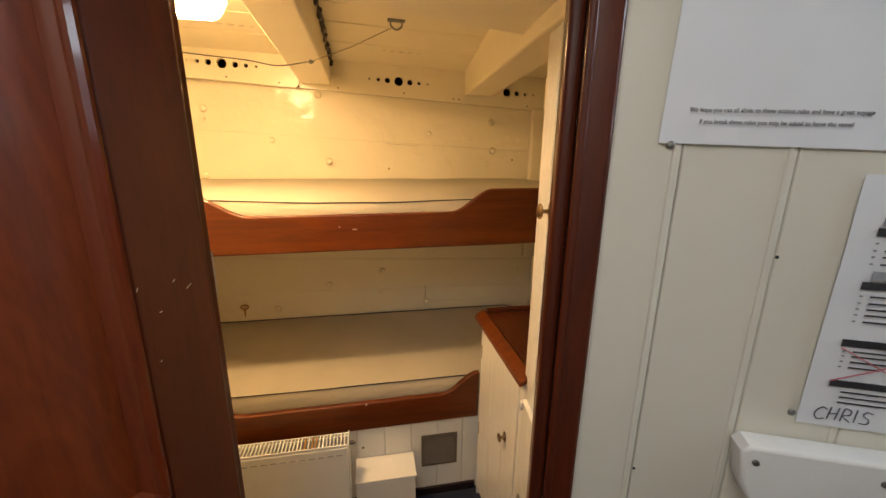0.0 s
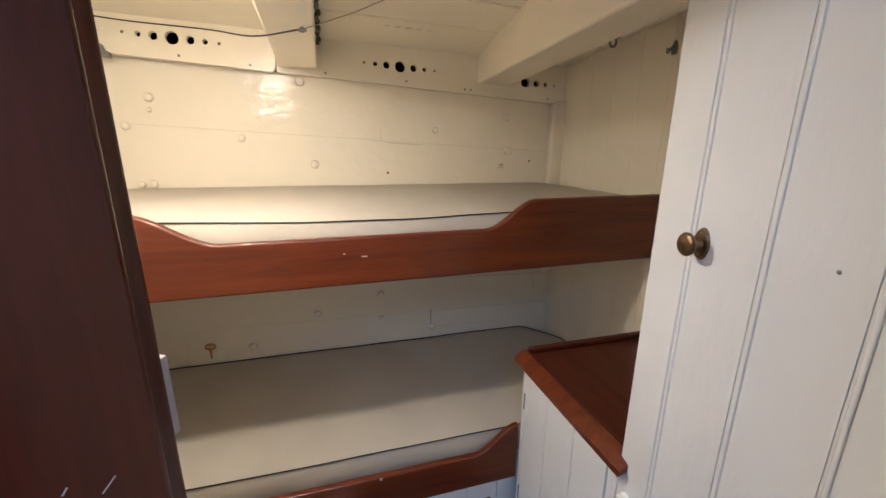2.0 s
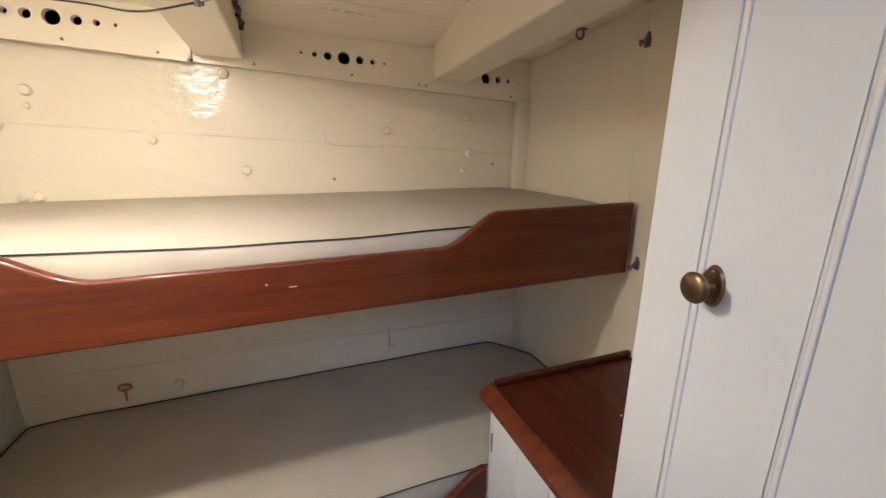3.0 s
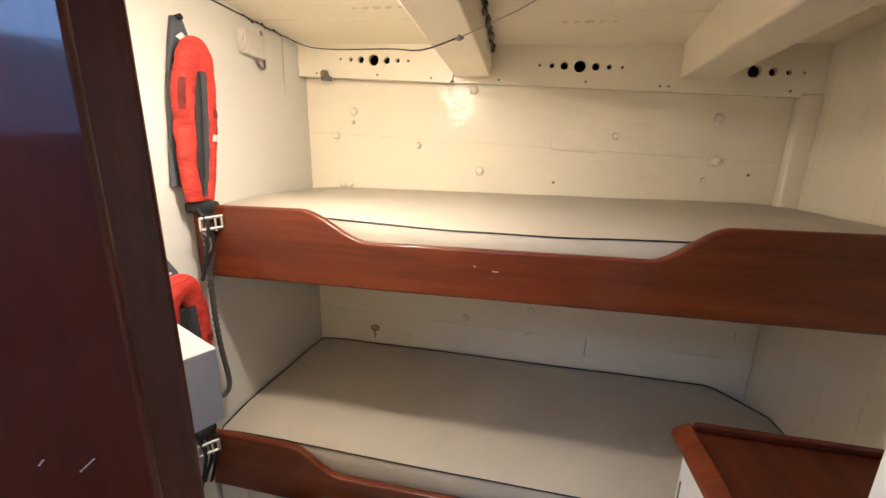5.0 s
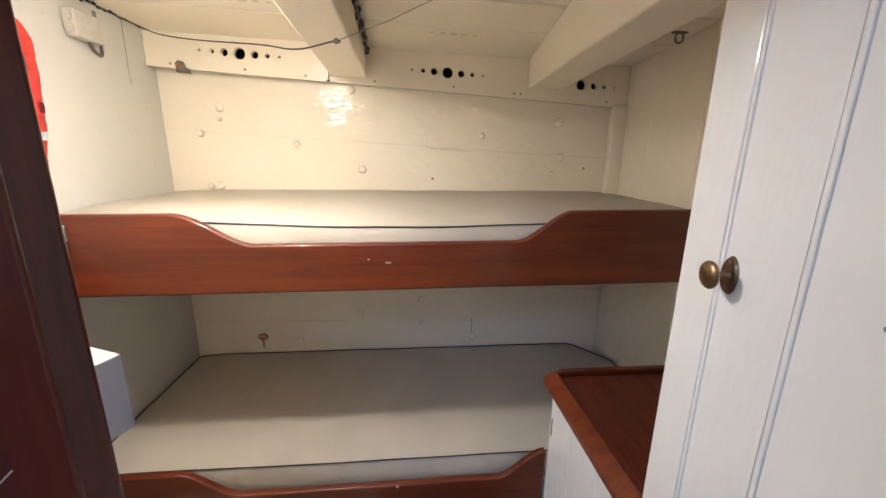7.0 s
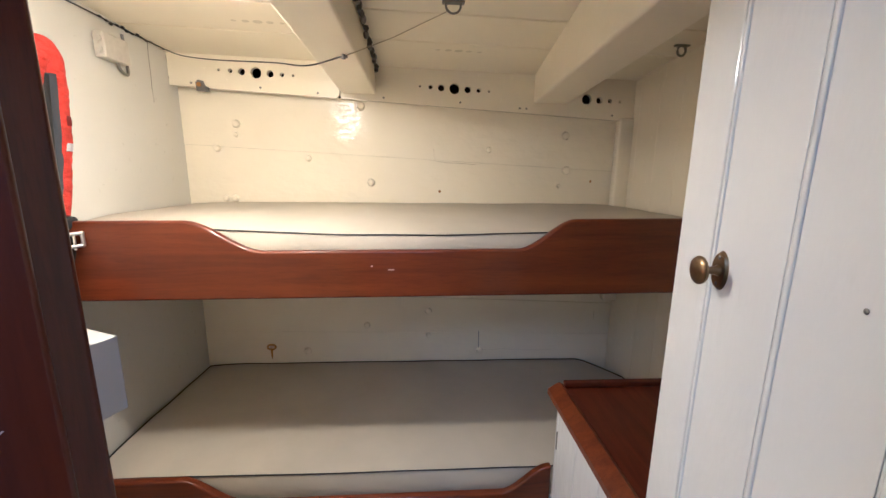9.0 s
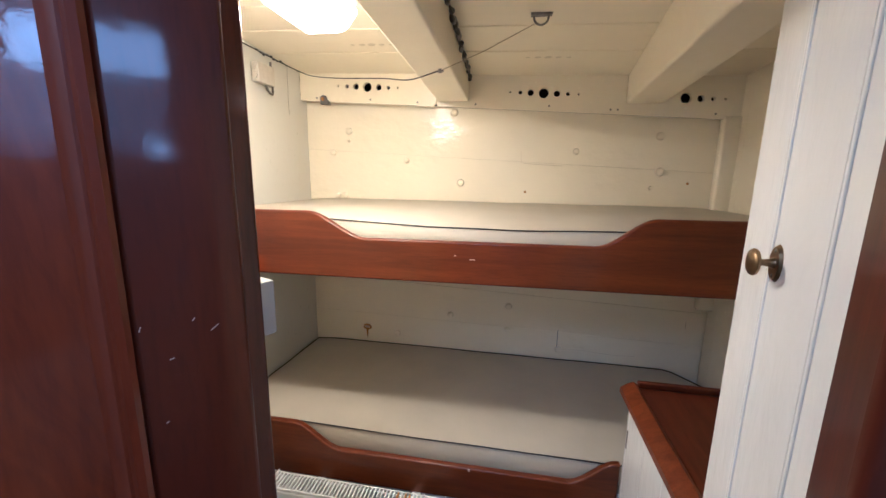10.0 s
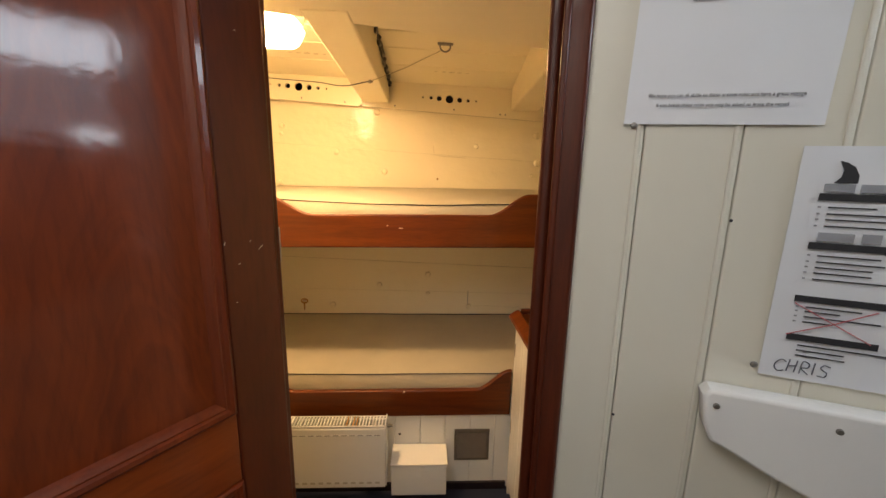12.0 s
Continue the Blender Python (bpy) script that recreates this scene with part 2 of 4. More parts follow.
def tube(bm, pts, radius, seg=8, flat=1.0, up=(0, 0, 1)):
    """A swept tube along pts; radius a number or a function of 0..1; flat squeezes it along the second axis."""
    pts = [Vector(p) for p in pts]
    rings = []
    for i, p in enumerate(pts):
        d = (pts[min(i + 1, len(pts) - 1)] - pts[max(i - 1, 0)]).normalized()
        a = d.cross(Vector(up))
        if a.length < 1e-4:
            a = d.cross(Vector((1, 0, 0)))
        a.normalize()
        c = a.cross(d).normalized()
        r = radius(i / (len(pts) - 1)) if callable(radius) else radius
        rings.append([bm.verts.new(p + a * r * math.cos(2 * math.pi * k / seg) + c * r * flat * math.sin(2 * math.pi * k / seg)) for k in range(seg)])
    for r0, r1 in zip(rings, rings[1:]):
        for k in range(seg):
            bm.faces.new((r0[k], r0[(k + 1) % seg], r1[(k + 1) % seg], r1[k]))
    bm.faces.new(rings[0][::-1])
    bm.faces.new(rings[-1])


def spline(pts, n=8):
    """Points of a smooth curve through pts."""
    P = [Vector(p) for p in pts]
    P = [2 * P[0] - P[1]] + P + [2 * P[-1] - P[-2]]
    out = []
    for i in range(1, len(P) - 2):
        for k in range(n):
            t = k / n
            a, b_, c, d = P[i - 1:i + 3]
            out.append(0.5 * (2 * b_ + (c - a) * t + (2 * a - 5 * b_ + 4 * c - d) * t * t + (3 * b_ - a - 3 * c + d) * t ** 3))
    out.append(P[-2])
    return out


def prism(outline, axis, lo, hi, bevel=0.0):
    """A flat outline (list of 2D points) drawn out along an axis from lo to hi."""
    bm = bmesh.new()
    def at(p, w):
        return {"x": (w, p[0], p[1]), "y": (p[0], w, p[1]), "z": (p[0], p[1], w)}[axis]
    a = [bm.verts.new(at(p, lo)) for p in outline]
    c = [bm.verts.new(at(p, hi)) for p in outline]
    f0, f1 = bm.faces.new(a), bm.faces.new(c[::-1])
    k = len(a)
    for i in range(k):
        bm.faces.new((a[i], c[i], c[(i + 1) % k], a[(i + 1) % k]))
    bmesh.ops.recalc_face_normals(bm, faces=bm.faces)
    if bevel:
        bmesh.ops.bevel(bm, geom=list(f0.edges) + list(f1.edges), offset=bevel, segments=3, profile=0.5, affect="EDGES", clamp_overlap=True)
    return bm


def mesh_of(name, bm, material, smooth=True):
    """Mesh with soft bevels and curves; a broad flat face keeps its own normal next to a narrow bevel."""
    bmesh.ops.recalc_face_normals(bm, faces=bm.faces)
    for f in bm.faces:
        f.smooth = smooth
    for e in bm.edges:
        if len(e.link_faces) == 2:
            turn_by = e.calc_face_angle(0.0)
            a0, a1 = sorted(f.calc_area() for f in e.link_faces)
            e.smooth = turn_by < radians(38) and not (turn_by > radians(4) and a1 > 12 * a0 and a1 > 1e-3)
    me = bpy.data.meshes.new(name)
    bm.to_mesh(me)
    bm.free()
    me.materials.append(material)
    return me


def single(name, bm, material, label="", category="", kind="", group="", m=None):
    ob = tagged(new(name, mesh_of(name, bm, material)), label, category, group, kind)
    if m is not None:
        ob.matrix_world = m
    return ob


def thing(name, label, category, at=(0, 0, 0), group="", kind="", m=None):
    ob = tagged(new(name), label, category, group, kind)
    ob.empty_display_size = 0.05
    ob.matrix_basis = m if m is not None else Matrix.Translation(at)
    return ob


def part(name, bm, material, parent, label=""):
    """One mesh under a thing, given in world metres unless the thing was turned, then in the thing's own."""
    ob = new(name, mesh_of(name, bm, material))
    ob.parent = parent
    if label:
        ob["label"] = label
    root = parent
    while root.parent is not None:
        root = root.parent
    if "local" not in root:
        ob.matrix_parent_inverse = root.matrix_basis.inverted() if parent is root else Matrix()
    return ob


def from_curve(name, cu):
    """The mesh of a curve or a text, whose object is then dropped."""
    ob = new(name, cu)
    dg = bpy.context.evaluated_depsgraph_get()
    dg.update()
    me = bpy.data.meshes.new_from_object(ob.evaluated_get(dg))
    bpy.data.objects.remove(ob)
    bm = bmesh.new()
    bm.from_mesh(me)
    bpy.data.meshes.remove(me)
    return bm


def plate_with_holes(outline, holes, depth):
    """A flat plate in x, z with round holes right through, its front at y = 0 and its back at y = depth."""
    cu = bpy.data.curves.new("plate", "CURVE")
    cu.dimensions, cu.fill_mode, cu.extrude = "2D", "BOTH", depth / 2
    def loop(pts):
        s = cu.splines.new("POLY")
        s.points.add(len(pts) - 1)
        for q, p in zip(s.points, pts):
            q.co = (p[0], p[1], 0, 1)
        s.use_cyclic_u = True
    loop(outline)
    for cx, cz, r in holes:
        k = 20
        loop([(cx + r * math.cos(2 * math.pi * i / k), cz + r * math.sin(2 * math.pi * i / k)) for i in range(k)])
    bm = from_curve("plate", cu)
    bm.transform(Matrix.Translation((0, depth / 2, 0)) @ Matrix.Rotation(radians(90), 4, "X"))
    return bm


def lettering(text, size, width=None):
    """Flat letters in x, z with their left end at x = 0, facing -y."""
    cu = bpy.data.curves.new("lettering", "FONT")
    cu.body, cu.size, cu.extrude = text, size, 0.0002
    bm = from_curve("lettering", cu)
    if width:
        span = max(v.co.x for v in bm.verts)
        bm.transform(Matrix.Diagonal((width / span, 1, 1, 1)))
    bm.transform(Matrix.Rotation(radians(90), 4, "X"))
    return bm


# ---- plan ----
FLOOR = -0.145
HULL = 2.20
LEFT, RIGHT = -1.035, 1.0
# the doorway bulkhead: x along it, y into the cabin
BULK = Matrix.Translation((0, 0.507, 0)) @ Matrix.Rotation(radians(-23.3), 4, "Z")
DOOR_L, DOOR_R, DEEP = -0.353, 0.237, 0.075
HEAD = 1.80


def deck(x, y):
    """Height of the deckhead."""
    return 1.862 - 0.03 * x + (2.15 - y) * 0.07


# ---- structure ----
single("floor", box(-1.75, 1.75, -1.6, 2.47, FLOOR - 0.05, FLOOR), M_floor, "dark blue carpeted cabin sole", "floor", "structure")

# hull side: planks as pieces on a backing
wall_hull = single("wall_hull", box(LEFT - 0.1, RIGHT + 0.1, HULL + 0.012, HULL + 0.06, FLOOR, 1.74), M_hull, "cream painted planked hull side with bolt heads", "wall", "structure")
# added sheet behind the hull side; its near-black gives the vent holes shade
single("vent_shade", box(LEFT - 0.1, RIGHT + 0.1, HULL + 0.2, HULL + 0.26, FLOOR, 2.1), M_dark, "near-black sheet that stands in for the shade behind the vent holes", "wall", "structure")
SEAMS = [(0.20, 0.0), (0.615, -0.02), (0.803, -0.040), (1.13, -0.04), (1.475, -0.05), (1.76, -0.06)]
for (z0, s0), (z1, s1), proud in zip(SEAMS, SEAMS[1:], (0.002, 0.0, 0.0015, 0.0005, 0.002)):
    gap = {0.803: 0.0012, 1.475: 0.0005, 1.13: 0.0003}
    lo, hi = gap.get(z0, 0.00012), gap.get(z1, 0.00012)
    a, c = LEFT, RIGHT
    o = [(a, z0 + s0 * a + lo), (c, z0 + s0 * c + lo), (c, z1 + s1 * c - hi), (a, z1 + s1 * a - hi)]
    k = single("plank", prism(o, "y", HULL - proud, HULL + 0.011, 0.0009), M_hull)
    k.parent = wall_hull

single("wall_left", box(LEFT - 0.06, LEFT, 0.4, HULL + 0.2, FLOOR, 2.05), M_left, "cream painted cabin bulkhead, its colour darkened against the close lamp", "wall", "structure")
wall_right = single("wall_right", box(RIGHT + 0.014, RIGHT + 0.07, 0.12, HULL + 0.2, FLOOR, 2.05), M_paint, "cream painted boarded bulkhead", "wall", "structure")
y = 0.96
for w in (0.14, 0.15, 0.13, 0.15, 0.14, 0.15, 0.14, 0.15, 0.1):
    y1 = min(y + w, HULL - 0.004)
    k = single("board", box(RIGHT, RIGHT + 0.0135, y + 0.0002, y1 - 0.0002, FLOOR, 1.93, 0.0008, 1), M_paint)
    k.parent = wall_right
    y = y1
    if y >= HULL - 0.01:
        break

# deckhead: planks along x in one mesh, grooved
bm = bmesh.new()
ys = [0.2, 0.39, 0.575, 0.76, 0.945, 1.13, 1.31, 1.485, 1.66, 1.88, 2.17]
for y0, y1 in zip(ys, ys[1:]):
    vs = add_box(bm, -1.2, 1.1, y0 + 0.0018, y1 - 0.0018, 0, 0.03, 0.005, 2)
    for v in vs:
        v.co.z += deck(v.co.x, v.co.y)
add_box(bm, -1.2, 1.1, 0.2, 2.5, 1.99, 2.03)
single("ceiling", bm, M_ceil, "cream painted tongued deckhead planking", "ceiling", "structure")


# vent strips along the top of the hull side
def vent_holes(cx, cz, slope):
    out = []
    for dx, r in ((-0.153, 0.0052), (-0.106, 0.0092), (-0.059, 0.0142), (0, 0.0225), (0.059, 0.0142), (0.108, 0.0092), (0.155, 0.0052)):
        out.append((cx + dx, cz + slope * dx, r))
    return out


o = [(LEFT, 1.765), (-0.372, 1.727), (-0.345, 1.725), (-0.330, 1.738), (-0.328, 1.757), (-0.328, 1.90), (LEFT, 1.90)]
bm = plate_with_holes(o, vent_holes(-0.675, 1.821, -0.05), 0.02)
bm.transform(Matrix.Translation((0, 2.142, 0)))
single("trim", bm, M_paint, "cream frieze board drilled with a row of vent holes", "trim", "structure")
o = [(-0.3275, 1.729), (RIGHT, 1.652), (RIGHT, 1.9), (-0.3275, 1.9)]
bm = plate_with_holes(o, vent_holes(0.173, 1.779, -0.05) + vent_holes(0.776, 1.746, -0.05)[3:], 0.02)
bm.transform(Matrix.Translation((0, 2.162, 0)))
single("trim", bm, M_paint, "cream frieze board drilled with vent holes", "trim", "structure")
# shallow ledges that close the strips to the hull, near-black for the shade there
single("trim", box(LEFT, -0.345, 2.162, HULL + 0.2, 1.775, 1.781), M_dark, "near-black ledge that stands in for shade behind the vent holes", "trim", "structure")
single("trim", box(-0.345, RIGHT, 2.183, HULL + 0.2, 1.735, 1.741), M_dark, "near-black ledge that stands in for shade behind the vent holes", "trim", "structure")
# corner post
single("trim", box(0.935, 1.012, HULL - 0.05, HULL - 0.0035, 0.79, 1.668, 0.01, 3), M_paint, "cream painted corner post", "post", "structure")


# beams
def beam(name, outline_near, outline_far, zb, label, rise=0.0):
    """A deck beam between two pairs of x at its near and far ends; its underside climbs by rise."""
    (xa, xb, ya), (xc, xd, yb) = outline_near, outline_far
    bm = prism([(xa, ya), (xb, ya), (xd, yb), (xc, yb)], "z", zb, 1.98)
    es = [e for e in bm.edges if all(abs(v.co.z - zb) < 1e-5 for v in e.verts)]
    for v in {v for e in es for v in e.verts}:
        v.co.z += rise * (v.co.y - ya) / (yb - ya)
    bmesh.ops.bevel(bm, geom=es, offset=0.008, segments=3, profile=0.5, affect="EDGES")
    return single(name, bm, M_ceil, label, "beam", "structure")


beam("beam", (-0.268, -0.147, 0.86), (-0.318, -0.172, 2.141), 1.745, "cream painted deck beam carrying a cable")
beam("beam", (0.392, 0.512, 0.60), (0.533, 0.690, 2.161), 1.702, "cream painted deck beam over the bunks", 0.023)
bm = prism([(-0.57, 0.835), (1.0, 1.281), (1.0, 0.16)], "z", 1.748, 1.98)
es = [e for e in bm.edges if all(abs(v.co.z - 1.748) < 1e-5 for v in e.verts)]
bmesh.ops.bevel(bm, geom=es, offset=0.01, segments=3, profile=0.5, affect="EDGES")
single("beam", bm, M_ceil, "cream painted carling over the doorway", "beam", "structure")

# doorway bulkhead
wall_door = single("wall_doorway", box(-1.25, DOOR_L - 0.012, 0.012, DEEP, FLOOR, 2.05), M_paint, "painted bulkhead around the cabin doorway", "wall", "structure", m=BULK)
for bm in (box(DOOR_R + 0.012, 0.87, 0.012, DEEP, FLOOR, 2.05), box(DOOR_L - 0.012, DOOR_R + 0.012, 0.012, DEEP, HEAD + 0.012, 2.05)):
    k = single("panel", bm, M_corr)
    k.parent = wall_door
# beaded boards on the corridor side
edges = [DOOR_R + 0.02, 0.3745, 0.4875, 0.597, 0.709, 0.821, 0.87]
for u0, u1 in zip(edges, edges[1:]):
    bm = box(u0 + 0.0006, u1 - 0.0006, 0.0, 0.0115, FLOOR, 2.0, 0.002, 2)
    add_box(bm, u1 - 0.0105, u1 - 0.0045, -0.0018, 0.004, FLOOR, 2.0, 0.0017, 2)
    k = single("board", bm, M_corr)
    k.parent = wall_door
for u0 in (-1.25, -1.13, -1.01, -0.89, -0.77, -0.65, -0.53):
    k = single("board", box(u0 + 0.001, min(u0 + 0.119, DOOR_L - 0.06), 0.0, 0.0115, FLOOR, 2.0, 0.0025, 1), M_corr)
    k.parent = wall_door

# door frame: lining and architrave
door_frame = thing("door_frame", "dark varnished mahogany door frame", "door frame", m=BULK, kind="structure")
door_frame["local"] = 1
part("jamb", box(DOOR_R, DOOR_R + 0.02, -0.006, DEEP - 0.017, FLOOR, HEAD, 0.008, 4), M_frame, door_frame)
part("jamb", box(DOOR_L - 0.02, DOOR_L, -0.006, DEEP + 0.006, FLOOR, HEAD, 0.005, 3), M_frame, door_frame)
part("head", box(DOOR_L - 0.02, DOOR_R + 0.02, -0.006, DEEP + 0.006, HEAD, HEAD + 0.02, 0.005, 3), M_frame, door_frame)
bm = box(DOOR_R + 0.0205, DOOR_R + 0.0605, -0.014, 0.011, FLOOR, HEAD + 0.05, 0.007, 3)
add_box(bm, DOOR_R + 0.0205, DOOR_R + 0.031, -0.0185, -0.011, FLOOR, HEAD + 0.05, 0.0035, 3)
part("architrave", bm, M_frame, door_frame)
part("architrave", box(DOOR_L - 0.056, DOOR_L - 0.0205, -0.012, 0.011, FLOOR, HEAD + 0.05, 0.006, 3), M_frame, door_frame)

# corridor shell behind the camera: a deck hatch overhead and a glazed companionway end
CORR = -1.35
END = 1.45
single("wall_corridor", box(-1.25, END, CORR - 0.06, CORR, FLOOR, 2.05), M_corr, "white painted corridor wall", "wall", "structure", m=BULK)
single("wall_end", box(-1.31, -1.25, CORR, 0.0, FLOOR, 2.05), M_frame, "dark panelled corridor end", "wall", "structure", m=BULK)
bm = box(-1.31, 0.88, -0.6, -0.001, 2.05, 2.11)
add_box(bm, -1.31, 0.88, CORR - 0.06, -1.2, 2.05, 2.11)
add_box(bm, -1.31, -0.3, -1.1998, -0.6002, 2.05, 2.11)
add_box(bm, 0.4, 0.88, -1.1998, -0.6002, 2.05, 2.11)
single("ceiling_corridor", bm, M_ceil, "cream painted corridor ceiling with an open deck hatch", "ceiling", "structure", m=BULK)
single("wall_side", box(0.80, END + 0.06, 0.33, 0.37, FLOOR, 2.45), M_corr, "white painted side of the companionway", "wall", "structure", m=BULK)
single("wall_side", box(0.80, 0.83, DEEP, 0.33, FLOOR, 2.05), M_corr, "white painted return of the bulkhead", "wall", "structure", m=BULK)
single("ceiling_companionway", box(0.84, END + 0.06, CORR - 0.06, 0.37, 2.45, 2.5), M_ceil, "cream painted companionway ceiling", "ceiling", "structure", m=BULK)
single("wall_side", box(0.84, 0.879, CORR - 0.06, 0.33, 2.112, 2.45), M_corr, "white painted coaming of the companionway", "wall", "structure", m=BULK)
single("wall_side", box(0.8795, END, CORR - 0.06, CORR, 2.05, 2.45), M_corr, "white painted back of the companionway", "wall", "structure", m=BULK)
wall_end = single("wall_end", box(END, END + 0.04, CORR, 0.33, FLOOR, 1.48), M_frame, "dark varnished companionway end with two glazed strips", "wall", "structure", m=BULK)
for n0, n1, z0, z1, mat in ((CORR, -0.62, 1.4802, 2.45, M_frame), (0.29, 0.33, 1.4802, 2.45, M_frame), (-0.6198, -0.52, 1.8302, 2.0198, M_frame), (-0.6198, 0.2898, 2.02, 2.45, M_frame)):
    k = single("rail", box(END, END + 0.04, n0, n1, z0, z1), mat)
    k.parent = wall_end
k = single("pane", box(END + 0.012, END + 0.016, -0.6196, -0.1, 1.4804, 1.5398), M_frost)
k.parent = wall_end
k = single("pane", box(END + 0.012, END + 0.016, -0.6196, 0.2896, 1.54, 1.825), M_frost)
k.parent = wall_end
k = single("panel", prism([(-0.76, FLOOR), (0.3, FLOOR), (0.3, 0.90), (-0.76, 0.52)], "x", END - 0.02, END - 0.0005, 0.004), M_corr)
k.parent = wall_end
k = single("ledge", box(END - 0.02, END - 0.0005, -0.1, 0.3, 0.985, 1.015, 0.004), M_corr)
k.parent = wall_end
day = bpy.data.lights.new("daylight", "AREA")
day.shape, day.size, day.size_y = "RECTANGLE", 0.95, 0.62
day.energy, day.color = DAY_WATTS, (0.66, 0.83, 1.0)
dl = new("daylight", day)
dl.matrix_world = BULK @ Matrix.Translation((END + 0.06, -0.165, 1.75)) @ Matrix.Rotation(radians(90), 4, "Y") @ Matrix.Rotation(radians(90), 4, "Z")

hatch = bpy.data.lights.new("hatch_daylight", "AREA")
hatch.shape, hatch.size, hatch.size_y = "RECTANGLE", 0.68, 0.58
hatch.energy, hatch.color = HATCH_WATTS, (0.88, 0.94, 1.0)
hl = new("hatch_daylight", hatch)
hl.matrix_world = BULK @ Matrix.Translation((0.05, -0.9, 2.10))

# panel below the lower bunk
wall_bunk = single("wall_bunk", box(LEFT, 0.605, 1.449, 1.47, FLOOR, 0.35), M_lower, "white painted panel below the lower bunk", "wall", "structure")
x = LEFT
while x < 0.59:
    x1 = min(x + 0.118, 0.60)
    k = single("board", box(x + 0.001, x1 - 0.001, 1.437, 1.4485, FLOOR + 0.001, 0.345, 0.002, 1), M_lower)
    k.parent = wall_bunk
    x = x1
single("baseboard", box(LEFT, 0.445, 1.424, 1.4365, FLOOR, FLOOR + 0.04, 0.003), M_skirt, "dark skirting along the bunk panel", "baseboard", "structure")

# ---- the open door ----
DOOR_TURN = 56
HINGE = (-0.280, 0.670)
DOORM = Matrix.Translation((*HINGE, 0)) @ Matrix.Rotation(radians(180 + DOOR_TURN), 4, "Z")
# own axes: x from hinge to free edge, y towards the visible face side
door_1 = thing("door_1", "open varnished mahogany panelled cabin door", "door", m=DOORM, kind="structure")
door_1["local"] = 1
SL = 0.1222  # inner edge of the hinge stile
W, T, Z0, Z1 = 0.60, 0.038, FLOOR + 0.012, HEAD - 0.005
part("stile", box(0, SL - 0.0002, -T, 0, Z0, Z1, 0.006, 3), M_stile, door_1, "darker mahogany hinge stile")
part("stile", box(W - 0.115, W, -T, 0, Z0, Z1, 0.006, 3), M_door, door_1)
part("rail", box(SL, W - 0.1152, -T, -0.0006, 0.70, 0.862, 0.003), M_rail, door_1)
part("rail", box(SL, W - 0.1152, -T, -0.0006, Z0, 0.08, 0.003), M_door, door_1)
part("rail", box(SL, W - 0.1152, -T, -0.0006, Z1 - 0.1, Z1, 0.003), M_door, door_1)
part("panel", box(SL, W - 0.1152, -T + 0.008, -0.014, 0.862, Z1 - 0.1), M_panel, door_1)
part("panel", box(SL, W - 0.1152, -T + 0.008, -0.014, 0.08, 0.70), M_panel, door_1)


def moulding(x0, x1, z0, z1):
    """Four mitred lengths round a panel, rounded and stepped."""
    sect = [(0, -0.013), (0, 0.004), (0.006, 0.0075), (0.014, 0.006), (0.0175, 0.001), (0.021, 0.0015), (0.027, -0.003), (0.031, -0.009), (0.034, -0.013)]
    cx = [(x0, z0, 1, 1), (x1, z0, -1, 1), (x1, z1, -1, -1), (x0, z1, 1, -1)]
    for i in range(4):
        bm = bmesh.new()
        A = [bm.verts.new((cx[i][0] + s * cx[i][2], h, cx[i][1] + s * cx[i][3])) for s, h in sect]
        j = (i + 1) % 4
        B = [bm.verts.new((cx[j][0] + s * cx[j][2], h, cx[j][1] + s * cx[j][3])) for s, h in sect]
        for k in range(len(sect) - 1):
            bm.faces.new((A[k], A[k + 1], B[k + 1], B[k]))
        part("moulding", bm, M_door, door_1)


moulding(SL + 0.0003, W - 0.1155, 0.8625, Z1 - 0.101)
moulding(SL + 0.0003, W - 0.1155, 0.081, 0.6995)
for z in (0.2, 1.55):
    bm = bmesh.new()
    cyl(bm, (-0.003, -T - 0.002, z), (-0.003, -T - 0.002, z + 0.08), 0.006)
    part("hinge", bm, M_dark, door_1, "dark hinge knuckle")
for x, z, a, ln in ((0.040, 1.206, 35, 0.014), (0.062, 1.222, 50, 0.006), (0.1145, 1.2236, 70, 0.008), (0.088, 1.179, 10, 0.006), (0.1, 1.1, 20, 0.004), (0.06, 1.62, 0, 0.003)):
    bm = box(-ln * 0.4, ln * 0.4, 0.0002, 0.0005, -0.0006, 0.0006)
    bm.transform(Matrix.Translation((x, 0, z)) @ Matrix.Rotation(radians(a), 4, "Y"))
    part("scratch", bm, M_chip, door_1, "pale chip in the varnish")


# ---- bunks ----
def ease(t):
    return t * t * (3 - 2 * t)


def board_outline(x0, x1, bottom, low, high, n0, n1, r0, r1, slope, right_high=None):
    """Lee board seen from the front: high ends, a lowered middle and S-shaped shoulders."""
    pts = [(x0, bottom + slope * x0), (x1, bottom + slope * x1)]
    rh = right_high or high
    pts.append((x1, rh + slope * x1))
    k = 14
    for i in range(k + 1):
        t = i / k
        x = r1 + (r0 - r1) * t
        pts.append((x, low + (rh - low) * ease(1 - t) + slope * x))
    for i in range(k + 1):
        t = i / k
        x = n1 + (n0 - n1) * t
        pts.append((x, low + (high - low) * ease(t) + slope * x))
    pts.append((x0, high + slope * x0))
    return pts


